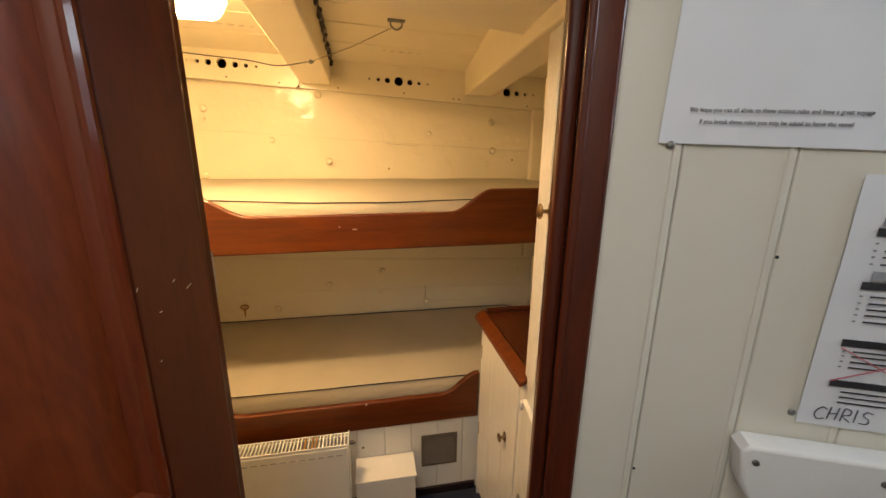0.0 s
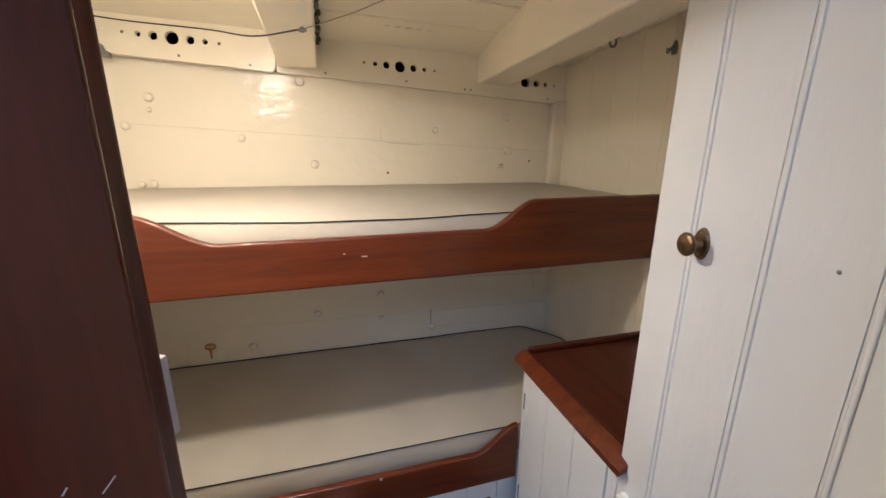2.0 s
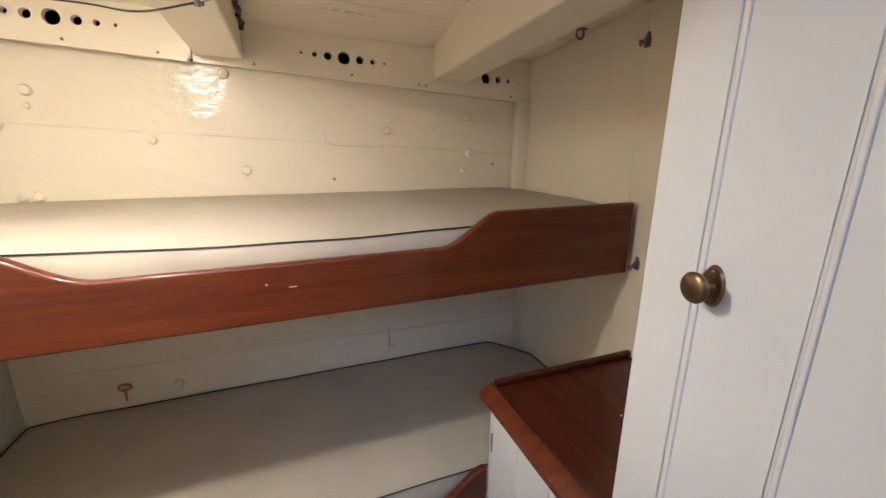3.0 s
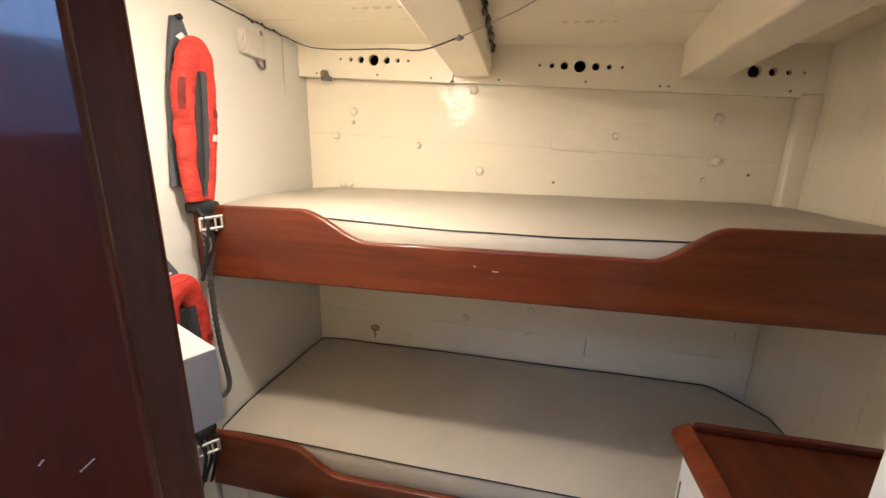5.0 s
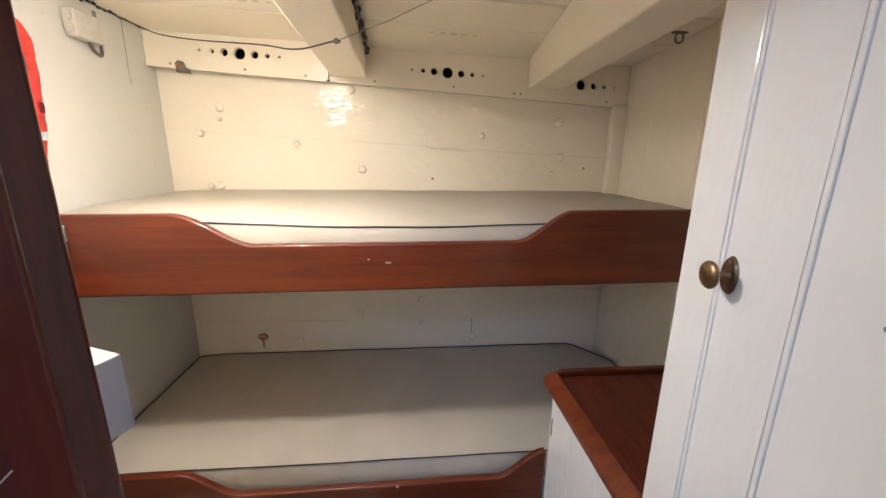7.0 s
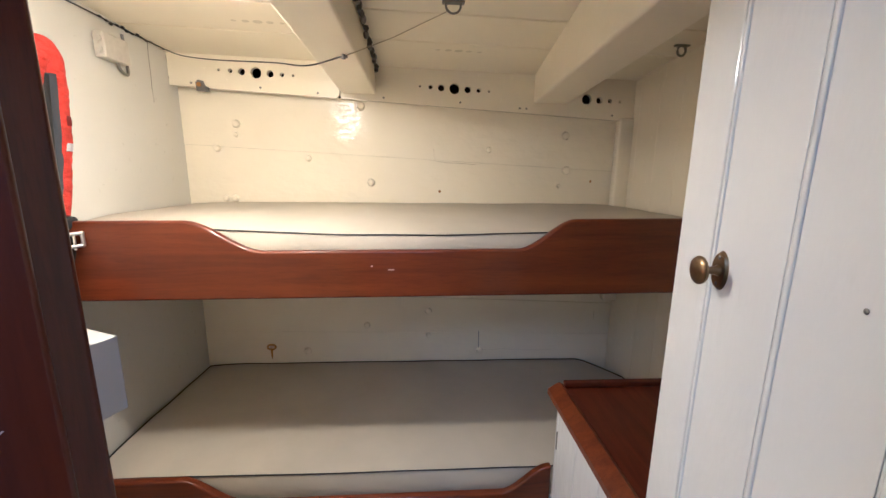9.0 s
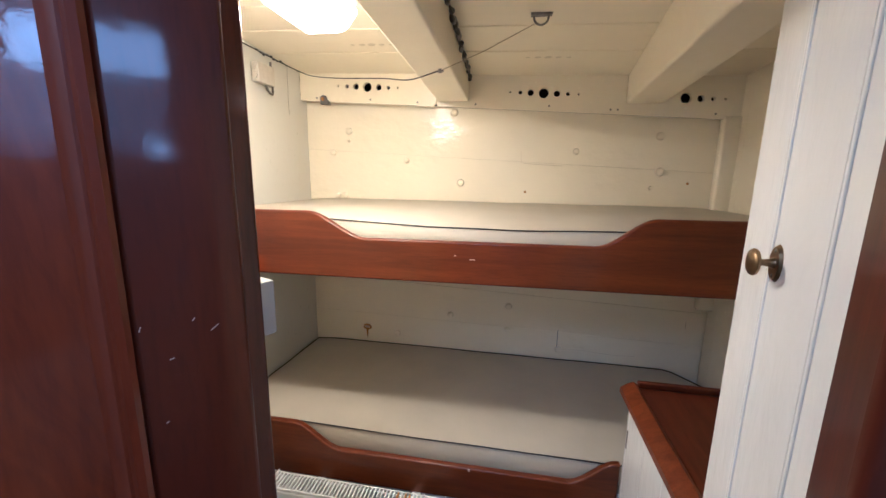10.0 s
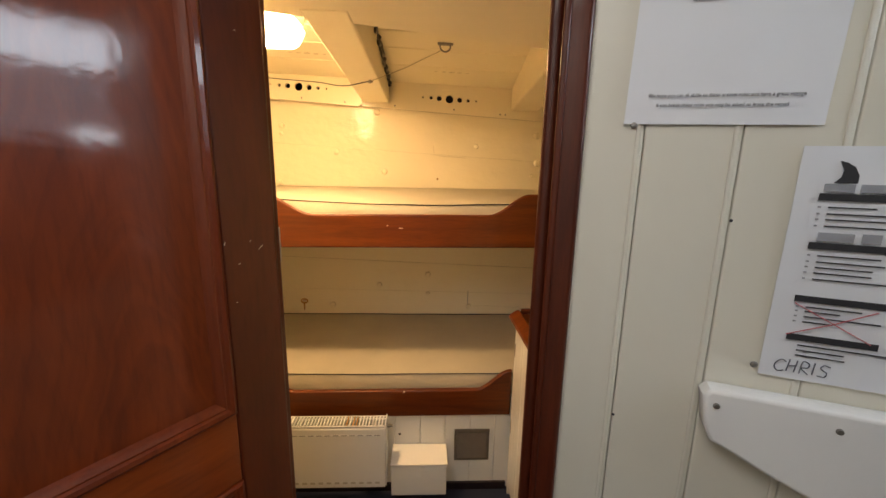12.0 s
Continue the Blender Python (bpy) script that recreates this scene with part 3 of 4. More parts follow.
upper_bunk = thing("upper_bunk", "upper bunk with a shaped varnished mahogany lee board", "bunk", (0, 1.8, 1.04), group="bunks")
o = board_outline(LEFT + 0.002, 0.978, 1.041, 1.186, 1.276, -0.655, -0.435, 0.32, 0.495, 0.008)
part("lee_board", prism(o, "y", 1.475, 1.501, 0.007), M_board, upper_bunk, "varnished mahogany lee board with lowered middle")
part("bunk_base", box(LEFT + 0.002, RIGHT - 0.002, 1.502, HULL - 0.006, 1.085, 1.105), M_paint, upper_bunk, "cream painted bunk base")
for x, z, a in ((-0.063, 1.127, 5), (-0.12, 1.138, 70)):
    bm = box(-0.009 if a < 10 else -0.003, 0.009 if a < 10 else 0.003, 1.4742, 1.4749, z - 0.0016, z + 0.0016)
    bm.transform(Matrix.Translation((x, 0, 0)))
    part("chip", bm, M_chip, upper_bunk, "pale chip in the varnish")
lower_bunk = thing("lower_bunk", "lower bunk with a shaped varnished mahogany lee board", "bunk", (0, 1.8, 0.25), group="bunks")
o = board_outline(LEFT + 0.002, 0.4435, 0.264, 0.394, 0.485, -0.715, -0.53, 0.285, 0.437, 0.008)
part("lee_board", prism(o, "y", 1.411, 1.436, 0.007), M_board, lower_bunk, "varnished mahogany lee board with lowered middle")
part("bunk_base", box(LEFT + 0.002, RIGHT - 0.002, 1.4705, HULL - 0.006, 0.29, 0.31), M_paint, lower_bunk, "cream painted bunk base")
for x in (-0.05,):
    part("chip", box(x, x + 0.008, 1.4104, 1.4112, 0.383, 0.392), M_chip, lower_bunk, "pale chip in the varnish")


def mattress(label, x0, x1, y0, y1, z0, ztop, sag, cut, back=True, fall=0.0):
    """Foam mattress in a cover: crowned top, sagging front edge, piped seams."""
    t = thing("mattress", label, "mattress", ((x0 + x1) / 2, (y0 + y1) / 2, z0), group="mattresses")
    nx, ny = 64, 22
    def edge_y(x):
        return y1 - max(0.0, (x - (x1 - cut[0])) / cut[0]) * cut[1] if cut[0] else y1
    def top(x, y):
        u, v = (x - x0) / (x1 - x0), (y - y0) / (y1 - y0)
        r = min(u, 1 - u, 0.1) / 0.1
        crown = 0.010 * (1 - (1 - r) ** 2) + 0.022 * (1 - (1 - min(v, 0.3) / 0.3) ** 2)
        wr = 0.003 * noise.noise(Vector((x * 4, y * 7, z0)))
        front = sag * math.sin(math.pi * min(1, max(0, (u - 0.12) / 0.76))) * max(0, 1 - v * 2.2) ** 1.5
        return ztop - 0.022 + crown + wr - front - fall * v
    bm = bmesh.new()
    g = [[None] * (ny + 1) for _ in range(nx + 1)]
    for i in range(nx + 1):
        x = x0 + (x1 - x0) * i / nx
        for j in range(ny + 1):
            y = y0 + (edge_y(x) - y0) * (j / ny) ** 1.3
            g[i][j] = bm.verts.new((x, y, top(x, y)))
    for i in range(nx):
        for j in range(ny):
            bm.faces.new((g[i][j], g[i + 1][j], g[i + 1][j + 1], g[i][j + 1]))
    # rounded front and sides
    loop = [g[i][0] for i in range(nx + 1)] + [g[nx][j] for j in range(1, ny + 1)] + [g[i][ny] for i in range(nx - 1, -1, -1)] + [g[0][j] for j in range(ny - 1, 0, -1)]
    prev = loop
    for s, out in ((0.12, 0.006), (0.35, 0.012), (0.65, 0.012), (0.9, 0.006), (1.0, 0.0)):
        ring = []
        for v in loop:
            d = Vector((0, -1, 0)) if abs(v.co.y - y0) < 1e-6 else Vector((0, 0, 0))
            ring.append(bm.verts.new((v.co.x, v.co.y + d.y * out, v.co.z * (1 - s) + z0 * s)))
        for k in range(len(loop)):
            bm.faces.new((prev[k], prev[(k + 1) % len(loop)], ring[(k + 1) % len(loop)], ring[k]))
        prev = ring
    bm.faces.new(prev)
    rim = [v.co.copy() for v in loop]
    body = part("cover", bm, M_vinyl, t, "beige cover")
    front = [p + Vector((0, -0.002, 0.001)) for p in rim[:nx + 1]]
    bm = bmesh.new()
    tube(bm, front, 0.0022, 6)
    part("piping", bm, M_piping, t, "thin black piping")
    if not back:
        return t
    bm = bmesh.new()
    tube(bm, [p + Vector((0, -0.006, 0.003)) for p in rim[nx:]] + [rim[0] + Vector((0.004, 0, 0.002))], 0.0027, 6)
    part("piping", bm, M_piping, t, "thin black piping")
    return t


mattress("beige covered foam mattress with black piping on the upper bunk", LEFT + 0.006, RIGHT - 0.006, 1.525, HULL - 0.008, 1.1055, 1.261, 0.026, (0, 0), False)
mattress("beige covered foam mattress with black piping on the lower bunk", LEFT + 0.012, RIGHT - 0.01, 1.462, HULL - 0.01, 0.3105, 0.466, 0.006, (0.14, 0.18), True, 0.014)

# ---- wardrobe and cabinet ----
FX = 0.447  # front plane of the joinery
wardrobe = thing("wardrobe", "tall white painted built-in wardrobe with beaded boards", "wardrobe", (0.7, 0.7, FLOOR))
part("body", prism([(FX + 0.016, 0.951), (0.995, 0.951), (0.995, 0.18), (FX + 0.016, 0.43)], "z", FLOOR, 1.747), M_white, wardrobe)
part("stile", box(FX, FX + 0.0155, 0.863, 0.952, FLOOR, 1.747, 0.003), M_white, wardrobe)
wdoor = part("door", box(FX + 0.0018, FX + 0.0155, 0.46, 0.8625, 0.715, 1.747), M_white, wardrobe)
for y0, y1 in ((0.7315, 0.8618), (0.6015, 0.7315), (0.4615, 0.6015)):
    bm = box(FX, FX + 0.0017, y0 + 0.0006, y1 - 0.0006, 0.715, 1.746, 0.0012, 2)
    add_box(bm, FX - 0.0028, FX + 0.002, y1 - 0.0115, y1 - 0.0045, 0.715, 1.746, 0.0022, 3)
    part("board", bm, M_white, wdoor)
ldoor = part("door", box(FX - 0.012, FX + 0.0152, 0.46, 0.925, FLOOR + 0.06, 0.698, 0.004), M_white, wardrobe, "low white painted locker door")
bm = bmesh.new()
ball(bm, (FX - 0.013, 0.885, 0.36), 0.017, (0.35, 0.8, 1.4), 14)
part("catch", bm, M_oldsteel, ldoor, "dark oval catch")
bm = box(FX - 0.0215, FX - 0.013, 0.905, 0.922, 0.672, 0.696, 0.002)
part("hinge", bm, M_white, ldoor)


def knob(parent, x, y, z, s=1.0):
    """Turned bronze knob on an oval plate, standing out to -x."""
    bm = bmesh.new()
    cyl(bm, (x, 0, 0), (x - 0.004 * s, 0, 0), 0.019 * s, 0.0165 * s, 24)
    for v in bm.verts:
        v.co.z *= 1.42
        v.co.y *= 0.86
    bm.transform(Matrix.Translation((0, y, z)))
    pl = part("back_plate", bm, M_brass, parent, "oval tarnished bronze plate")
    bm = bmesh.new()
    prof = [(0.003, 0.0085), (0.008, 0.006), (0.017, 0.0048), (0.022, 0.0058), (0.0235, 0.0125), (0.0255, 0.0188), (0.0285, 0.0196), (0.0312, 0.0176), (0.0332, 0.0112), (0.034, 0.004)]
    rings = [[bm.verts.new((x - d * s, y + r * s * math.cos(2 * math.pi * k / 24), z + r * s * math.sin(2 * math.pi * k / 24))) for k in range(24)] for d, r in prof]
    for r0, r1 in zip(rings, rings[1:]):
        for k in range(24):
            bm.faces.new((r0[k], r0[(k + 1) % 24], r1[(k + 1) % 24], r1[k]))
    bm.faces.new(rings[-1])
    part("knob", bm, M_brass, parent, "round tarnished bronze knob")
    for dz in (-0.018, 0.018):
        bm = bmesh.new()
        ball(bm, (x - 0.0038 * s, y, z + dz * s), 0.003 * s, (0.4, 1, 1), 8)
        part("screw", bm, M_oldsteel, pl)


knob(wdoor, FX, 0.836, 1.286)
bm = bmesh.new()
ball(bm, (FX - 0.0005, 0.64, 1.30), 0.0028, (0.4, 1, 1), 8)
part("screw", bm, M_oldsteel, wdoor)

turn = Matrix.Translation((FX, 0.952, 0)) @ Matrix.Rotation(radians(-8), 4, "Z") @ Matrix.Translation((-FX, -0.952, 0))
wardrobe.matrix_basis = turn @ wardrobe.matrix_basis

cabinet = thing("cabinet", "low white painted cabinet beside the bunks", "cabinet", (0.7, 1.2, FLOOR))
part("body", box(FX + 0.014, 0.992, 0.953, 1.4095, FLOOR, 0.735), M_white, cabinet)
part("stile", box(FX, FX + 0.0135, 0.953, 0.985, FLOOR, 0.734, 0.002), M_white, cabinet)
part("stile", box(FX, FX + 0.0135, 1.392, 1.4095, FLOOR, 0.734, 0.002), M_white, cabinet)
cdoor = part("door", box(FX + 0.003, FX + 0.0135, 0.9885, 1.389, FLOOR + 0.05, 0.728, 0.002), M_white, cabinet)
for y0, y1 in ((0.9885, 1.12), (1.12, 1.255), (1.255, 1.389)):
    part("board", box(FX - 0.001, FX + 0.0028, y0 + 0.0008, y1 - 0.0008, FLOOR + 0.05, 0.728, 0.0014, 1), M_white, cdoor)
knob(cdoor, FX - 0.001, 1.082, 0.43, 0.8)
for z in (0.22, 0.60):
    part("hinge", box(FX - 0.003, FX + 0.002, 1.387, 1.394, z - 0.03, z + 0.03, 0.001), M_oldsteel, cdoor, "small steel butt hinge")
worktop = thing("worktop", "varnished mahogany worktop with raised fiddle rails", "worktop", (0.7, 1.2, 0.736))
part("top", box(FX - 0.012, 0.994, 0.954, 1.432, 0.7355, 0.756, 0.004), M_top, worktop)
bm = prism([(FX - 0.026, 0.738), (FX + 0.022, 0.7565), (FX + 0.022, 0.768), (FX + 0.012, 0.774), (FX - 0.002, 0.768), (FX - 0.024, 0.752)], "y", 0.925, 1.437, 0.004)
part("fiddle_rail", bm, M_board, worktop, "rounded front rail")
part("fiddle_rail", box(FX + 0.024, 0.994, 1.424, 1.4405, 0.7565, 0.779, 0.005, 3), M_top, worktop, "low back rail")
for x, y, r in ((0.735, 1.19, 0.004), (0.73, 1.2, 0.003), (0.742, 1.197, 0.0025), (0.94, 1.25, 0.004)):
    bm = bmesh.new()
    ball(bm, (x, y, 0.7562), r, (1, 1, 0.12), 8)
    part("paint_drip", bm, M_white, worktop, "white paint fleck")

# ---- lamp ----
ceiling_light = thing("ceiling_light", "rectangular lit diffuser lamp on the deckhead", "ceiling light", (-0.475, 1.285, 1.9))
LX0, LX1, LY0, LY1 = -0.556, -0.398, 1.09, 1.385
part("base", box(LX0 + 0.006, LX1 - 0.006, LY0 + 0.006, LY1 - 0.006, 1.872, 1.945, 0.004), M_box, ceiling_light, "white plastic base")
bm = box(LX0, LX1, LY0, LY1, 1.782, 1.8715, 0.026, 4)
for v in bm.verts:
    t = max(0.0, (1.85 - v.co.z) / 0.068)
    v.co.x += (-0.477 - v.co.x) * 0.2 * t
    v.co.y += (1.20 - v.co.y) * 0.3 * t
part("diffuser", bm, M_lamp, ceiling_light, "glowing frosted diffuser")
bm = bmesh.new()
ball(bm, (-0.475, 1.232, 1.780), 0.031, (1.1, 1.1, 0.3), 24)
part("bulb", bm, M_bulb, ceiling_light, "bright bulb showing through the frosting")

# ---- small fittings in the cabin ----
BOLTS = ((-0.246, 1.703, 0.019), (-0.8, 1.618, 0.018), (-0.892, 1.511, 0.016), (-0.491, 1.472, 0.015), (-0.208, 1.365, 0.018), (0.702, 1.589, 0.019),
         (0.716, 1.43, 0.02), (0.341, 1.521, 0.014), (-0.872, 1.287, 0.014), (-0.832, 1.288, 0.017), (0.685, 1.356, 0.01), (-0.805, 1.572, 0.01),
         (-0.246, 0.659, 0.016), (0.062, 0.729, 0.017), (0.061, 0.601, 0.014), (-0.544, 0.526, 0.019), (0.327, 0.515, 0.018))
for x, z, r in BOLTS:
    bm = bmesh.new()
    r *= 1.12
    cyl(bm, (x, HULL + 0.004, z), (x, HULL - 0.015, z), r, r * 0.76, 8)
    ball(bm, (x, HULL - 0.014, z), r * 0.76, (1, 0.35, 1), 10)
    k = single("bolt_head", bm, M_hull, "paint-covered bolt head in the hull side", "bolt", group="bolt heads")
for x, z in ((0.113, 1.326), (0.84, 1.379)):
    bm = bmesh.new()
    ball(bm, (x, HULL - 0.001, z), 0.006, (1, 0.3, 1), 8)
    single("nail_head", bm, M_rust, "small rusty nail head in the hull side", "nail", group="rusty nails")
for x, y, z in ((-0.945, 2.1405, 1.775), (-0.66, 2.1405, 1.762), (-0.42, 2.1405, 1.745), (-0.14, 2.1605, 1.735), (0.2, 2.1605, 1.722), (0.47, 2.1605, 1.702), (0.5, 2.1605, 1.701), (0.9, 2.1605, 1.678)):
    bm = bmesh.new()
    cyl(bm, (x, y + 0.003, z), (x, y, z), 0.0045, 0.0045, 10)
    single("screw", bm, M_oldsteel, "small countersunk screw in the frieze board", "screw", group="frieze screws")

ring_bolt = thing("ring_bolt", "rusty ring bolt with a rust streak below it", "ring bolt", (-0.725, HULL, 0.54))
bm = bmesh.new()
tube(bm, [(-0.722 + 0.02 * math.cos(a), HULL - 0.006, 0.548 + 0.013 * math.sin(a)) for a in [2 * math.pi * i / 20 for i in range(20)]] + [(-0.702, HULL - 0.006, 0.548)], 0.0045, 8)
part("ring", bm, M_rust, ring_bolt)
bm = prism([(-0.731, 0.536), (-0.727, 0.49), (-0.723, 0.482), (-0.72, 0.5), (-0.718, 0.537)], "y", HULL - 0.0036, HULL - 0.0022)
part("stain", bm, M_rust, ring_bolt, "rust streak")
bm = bmesh.new()
ball(bm, (-0.722, HULL - 0.003, 0.549), 0.013, (1, 0.3, 0.8), 10)
part("boss", bm, M_chip, ring_bolt)
bm = box(0.318, 0.321, HULL - 0.003, HULL - 0.001, 0.53, 0.62)
single("scratch", bm, M_oldsteel, "thin dark drip line in the hull paint", "scratch")

for pts in ([(2.034, 1.905), (2.030, 1.85), (2.031, 1.79), (2.027, 1.73), (2.030, 1.676)], [(2.14, 1.88), (2.146, 1.83), (2.141, 1.79)]):
    bm = bmesh.new()
    tube(bm, [(LEFT + 0.0002, y, z) for y, z in pts], 0.0011, 5)
    single("crack", bm, M_oldsteel, "thin dark crack running down the painted bulkhead", "crack", group="paint cracks")
for pts in ([(0.084, 1.52), (0.086, 1.49), (0.09, 1.466)], [(0.10, 1.464), (0.16, 1.458), (0.21, 1.457), (0.28, 1.452)], [(0.915, 0.72), (0.916, 0.68)], [(0.33, 0.515), (0.45, 0.52), (0.56, 0.51), (0.70, 0.512)]):
    bm = bmesh.new()
    tube(bm, [(x, HULL - 0.0014, z) for x, z in pts], 0.0009, 5)
    single("crack", bm, M_string, "faint crack in the hull paint", "crack", group="paint cracks")
# two rows of slightly darker spots, smaller towards the ends of each row
for x, y in ((-0.60, 1.80), (-0.56, 1.80), (-0.52, 1.80), (-0.48, 1.80), (-0.44, 1.80), (0.09, 1.945), (0.13, 1.945), (0.17, 1.945), (0.21, 1.945), (0.25, 1.945)):
    k = abs(x + 0.52) if x < 0 else abs(x - 0.17)
    bm = bmesh.new()
    zc = deck(x, y)
    ball(bm, (x, y, zc), 0.017 - 0.09 * k, (1, 1, 0.06), 12)
    single("deckhead_spot", bm, M_spot, "faint grey spot on the deckhead above a vent", "stain", group="damp spots")

bracket = thing("bracket", "small galvanised bracket under the frieze board", "bracket", (-0.897, 2.14, 1.76))
part("tab", prism([(-0.918, 1.742), (-0.87, 1.738), (-0.872, 1.756), (-0.886, 1.764), (-0.892, 1.782), (-0.908, 1.786), (-0.92, 1.775)], "y", 2.125, 2.1415, 0.002), M_oldsteel, bracket)
bm = bmesh.new()
cyl(bm, (-0.905, 2.126, 1.766), (-0.905, 2.121, 1.766), 0.009)
part("bolt", bm, M_rust, bracket)

junction_box = thing("junction_box", "grey painted junction box with two glands on the bulkhead", "junction box", (LEFT, 1.82, 1.81))
part("body", box(LEFT, LEFT + 0.035, 1.765, 1.878, 1.772, 1.852, 0.005, 3), M_jbox, junction_box)
for z in (1.795, 1.828):
    bm = bmesh.new()
    cyl(bm, (LEFT + 0.018, 1.767, z), (LEFT + 0.018, 1.758, z), 0.012)
    part("gland", bm, M_jbox, junction_box)
bm = bmesh.new()
tube(bm, spline([(LEFT + 0.016, 1.835, 1.775), (LEFT + 0.018, 1.85, 1.75), (LEFT + 0.014, 1.885, 1.745), (LEFT + 0.008, 1.895, 1.79), (LEFT + 0.006, 1.893, 1.88)]), 0.005)
part("lead", bm, M_oldsteel, junction_box, "bent grey lead")

cable = thing("cable", "thin dark cable slung from the bulkhead to a deck beam", "cable", (-0.6, 1.9, 1.8))
bm = bmesh.new()
tube(bm, spline([(LEFT + 0.006, 1.2, 1.905), (LEFT + 0.007, 1.5, 1.905), (LEFT + 0.006, 1.75, 1.905), (LEFT + 0.007, 1.95, 1.9), (-1.01, 2.1, 1.892), (-0.93, 2.08, 1.864), (-0.75, 1.97, 1.824), (-0.475, 1.79, 1.774), (-0.33, 1.66, 1.735), (-0.196, 1.545, 1.733)], 10), 0.0022, 6)
part("line", bm, M_cable, cable)
bm = bmesh.new()
for i in range(14):
    y = 1.80 + i * 0.024
    ball(bm, (LEFT + 0.008 + 0.003 * math.sin(i * 2.1), y, 1.901 + 0.004 * math.cos(i * 1.7)), 0.005, (0.8, 1.8, 0.8), 8)
part("clips", bm, M_cable, cable, "bunched dark cable clips")
bm = bmesh.new()
cyl(bm, (-0.193, 1.54, 1.738), (-0.193, 1.545, 1.726), 0.005)
cyl(bm, (-0.2, 1.548, 1.731), (-0.183, 1.54, 1.731), 0.004)
part("clamp", bm, M_oldsteel, cable)
cord = thing("cord", "thin cream cord tied between the beam clamp and a shackle", "cord", (0, 1.55, 1.8))
bm = bmesh.new()
tube(bm, [(-0.19, 1.542, 1.733), (-0.05, 1.552, 1.79), (0.1, 1.573, 1.868)], 0.0014, 5)
part("strand", bm, M_string, cord)

shackle = thing("shackle", "galvanised shackle on the deckhead", "shackle", (0.118, 1.578, 1.9))
zc = deck(0.118, 1.58)
bm = bmesh.new()
tube(bm, spline([(0.098, 1.578, zc), (0.098, 1.576, zc - 0.018), (0.107, 1.575, zc - 0.03), (0.12, 1.575, zc - 0.034), (0.133, 1.575, zc - 0.029), (0.14, 1.576, zc - 0.018), (0.14, 1.578, zc)]), 0.0032, 8)
part("bow", bm, M_oldsteel, shackle)
part("plate", box(0.087, 0.152, 1.569, 1.59, zc - 0.006, zc + 0.002, 0.0015), M_oldsteel, shackle)
zc = deck(0.08, 1.335)
smoke = thing("ceiling_rose", "small white round fitting on the deckhead", "ceiling fitting", (0.08, 1.335, zc))
bm = bmesh.new()
cyl(bm, (0.08, 1.335, zc + 0.002), (0.08, 1.335, zc - 0.012), 0.036, 0.032, 24)
part("rim", bm, M_white, smoke)
bm = bmesh.new()
cyl(bm, (0.08, 1.335, zc - 0.012), (0.08, 1.335, zc - 0.022), 0.02, 0.013, 20)
part("boss", bm, M_oldsteel, smoke)
zc = deck(0.93, 1.78)
eye = thing("deck_eye", "galvanised eye under the deckhead", "eye bolt", (0.94, 1.77, zc))
bm = bmesh.new()
tube(bm, [(0.94 + 0.015 * math.cos(a), 1.77, zc - 0.018 + 0.017 * math.sin(a)) for a in [2 * math.pi * i / 16 for i in range(17)]], 0.004, 8)
part("ring", bm, M_oldsteel, eye)
part("plate", box(0.915, 0.965, 1.762, 1.778, zc - 0.004, zc + 0.001), M_oldsteel, eye)

# conduit of twisted cable along the beam
beam_cable = thing("beam_cable", "dark knotted cable bundle clipped along the deck beam", "cable", (-0.15, 1.7, 1.86))
bm = bmesh.new()
pts = []
for i in range(90):
    y = 1.02 + i * (2.115 - 1.02) / 89
    xe = -0.147 - 0.025 * (y - 0.86) / 1.28
    pts.append((xe + 0.010 + 0.0035 * math.sin(i * 0.9), y, deck(xe, y) - 0.03 + 0.005 * math.cos(i * 1.3)))
tube(bm, pts, lambda t: 0.0065 + 0.003 * math.sin(t * 140), 7)
part("bundle", bm, M_cable, beam_cable)
for i in range(9):
    bm = bmesh.new()
    ball(bm, pts[6 + i * 9], 0.0105, (0.9, 1.6, 1.2), 8)
    part("clip", bm, M_oldsteel, beam_cable, "dull metal clip")


def coat_hook(y, z):
    """Small dark hook with a plate on the boarded bulkhead."""
    t = thing("coat_hook", "small dark metal hook on the boarded bulkhead", "hook", (RIGHT, y, z), group="coat hooks")
    part("plate", prism([(y - 0.011, z - 0.022), (y + 0.011, z - 0.022), (y + 0.012, z), (y + 0.004, z + 0.022), (y - 0.004, z + 0.022), (y - 0.012, z)], "x", RIGHT - 0.005, RIGHT - 0.0005, 0.0015), M_oldsteel, t)
    bm = bmesh.new()
    tube(bm, spline([(RIGHT - 0.004, y, z + 0.006), (RIGHT - 0.02, y, z - 0.006), (RIGHT - 0.03, y, z - 0.018), (RIGHT - 0.032, y, z - 0.004)]), 0.0045)
    part("prong", bm, M_oldsteel, t)


coat_hook(1.524, 1.772)
coat_hook(1.455, 1.085)
clip = thing("bunk_bracket", "small grey bracket under the upper bunk", "bracket", (LEFT, 1.6, 1.02))
part("arm", box(LEFT, LEFT + 0.08, 1.53, 1.56, 1.062, 1.0845, 0.003), M_oldsteel, clip)

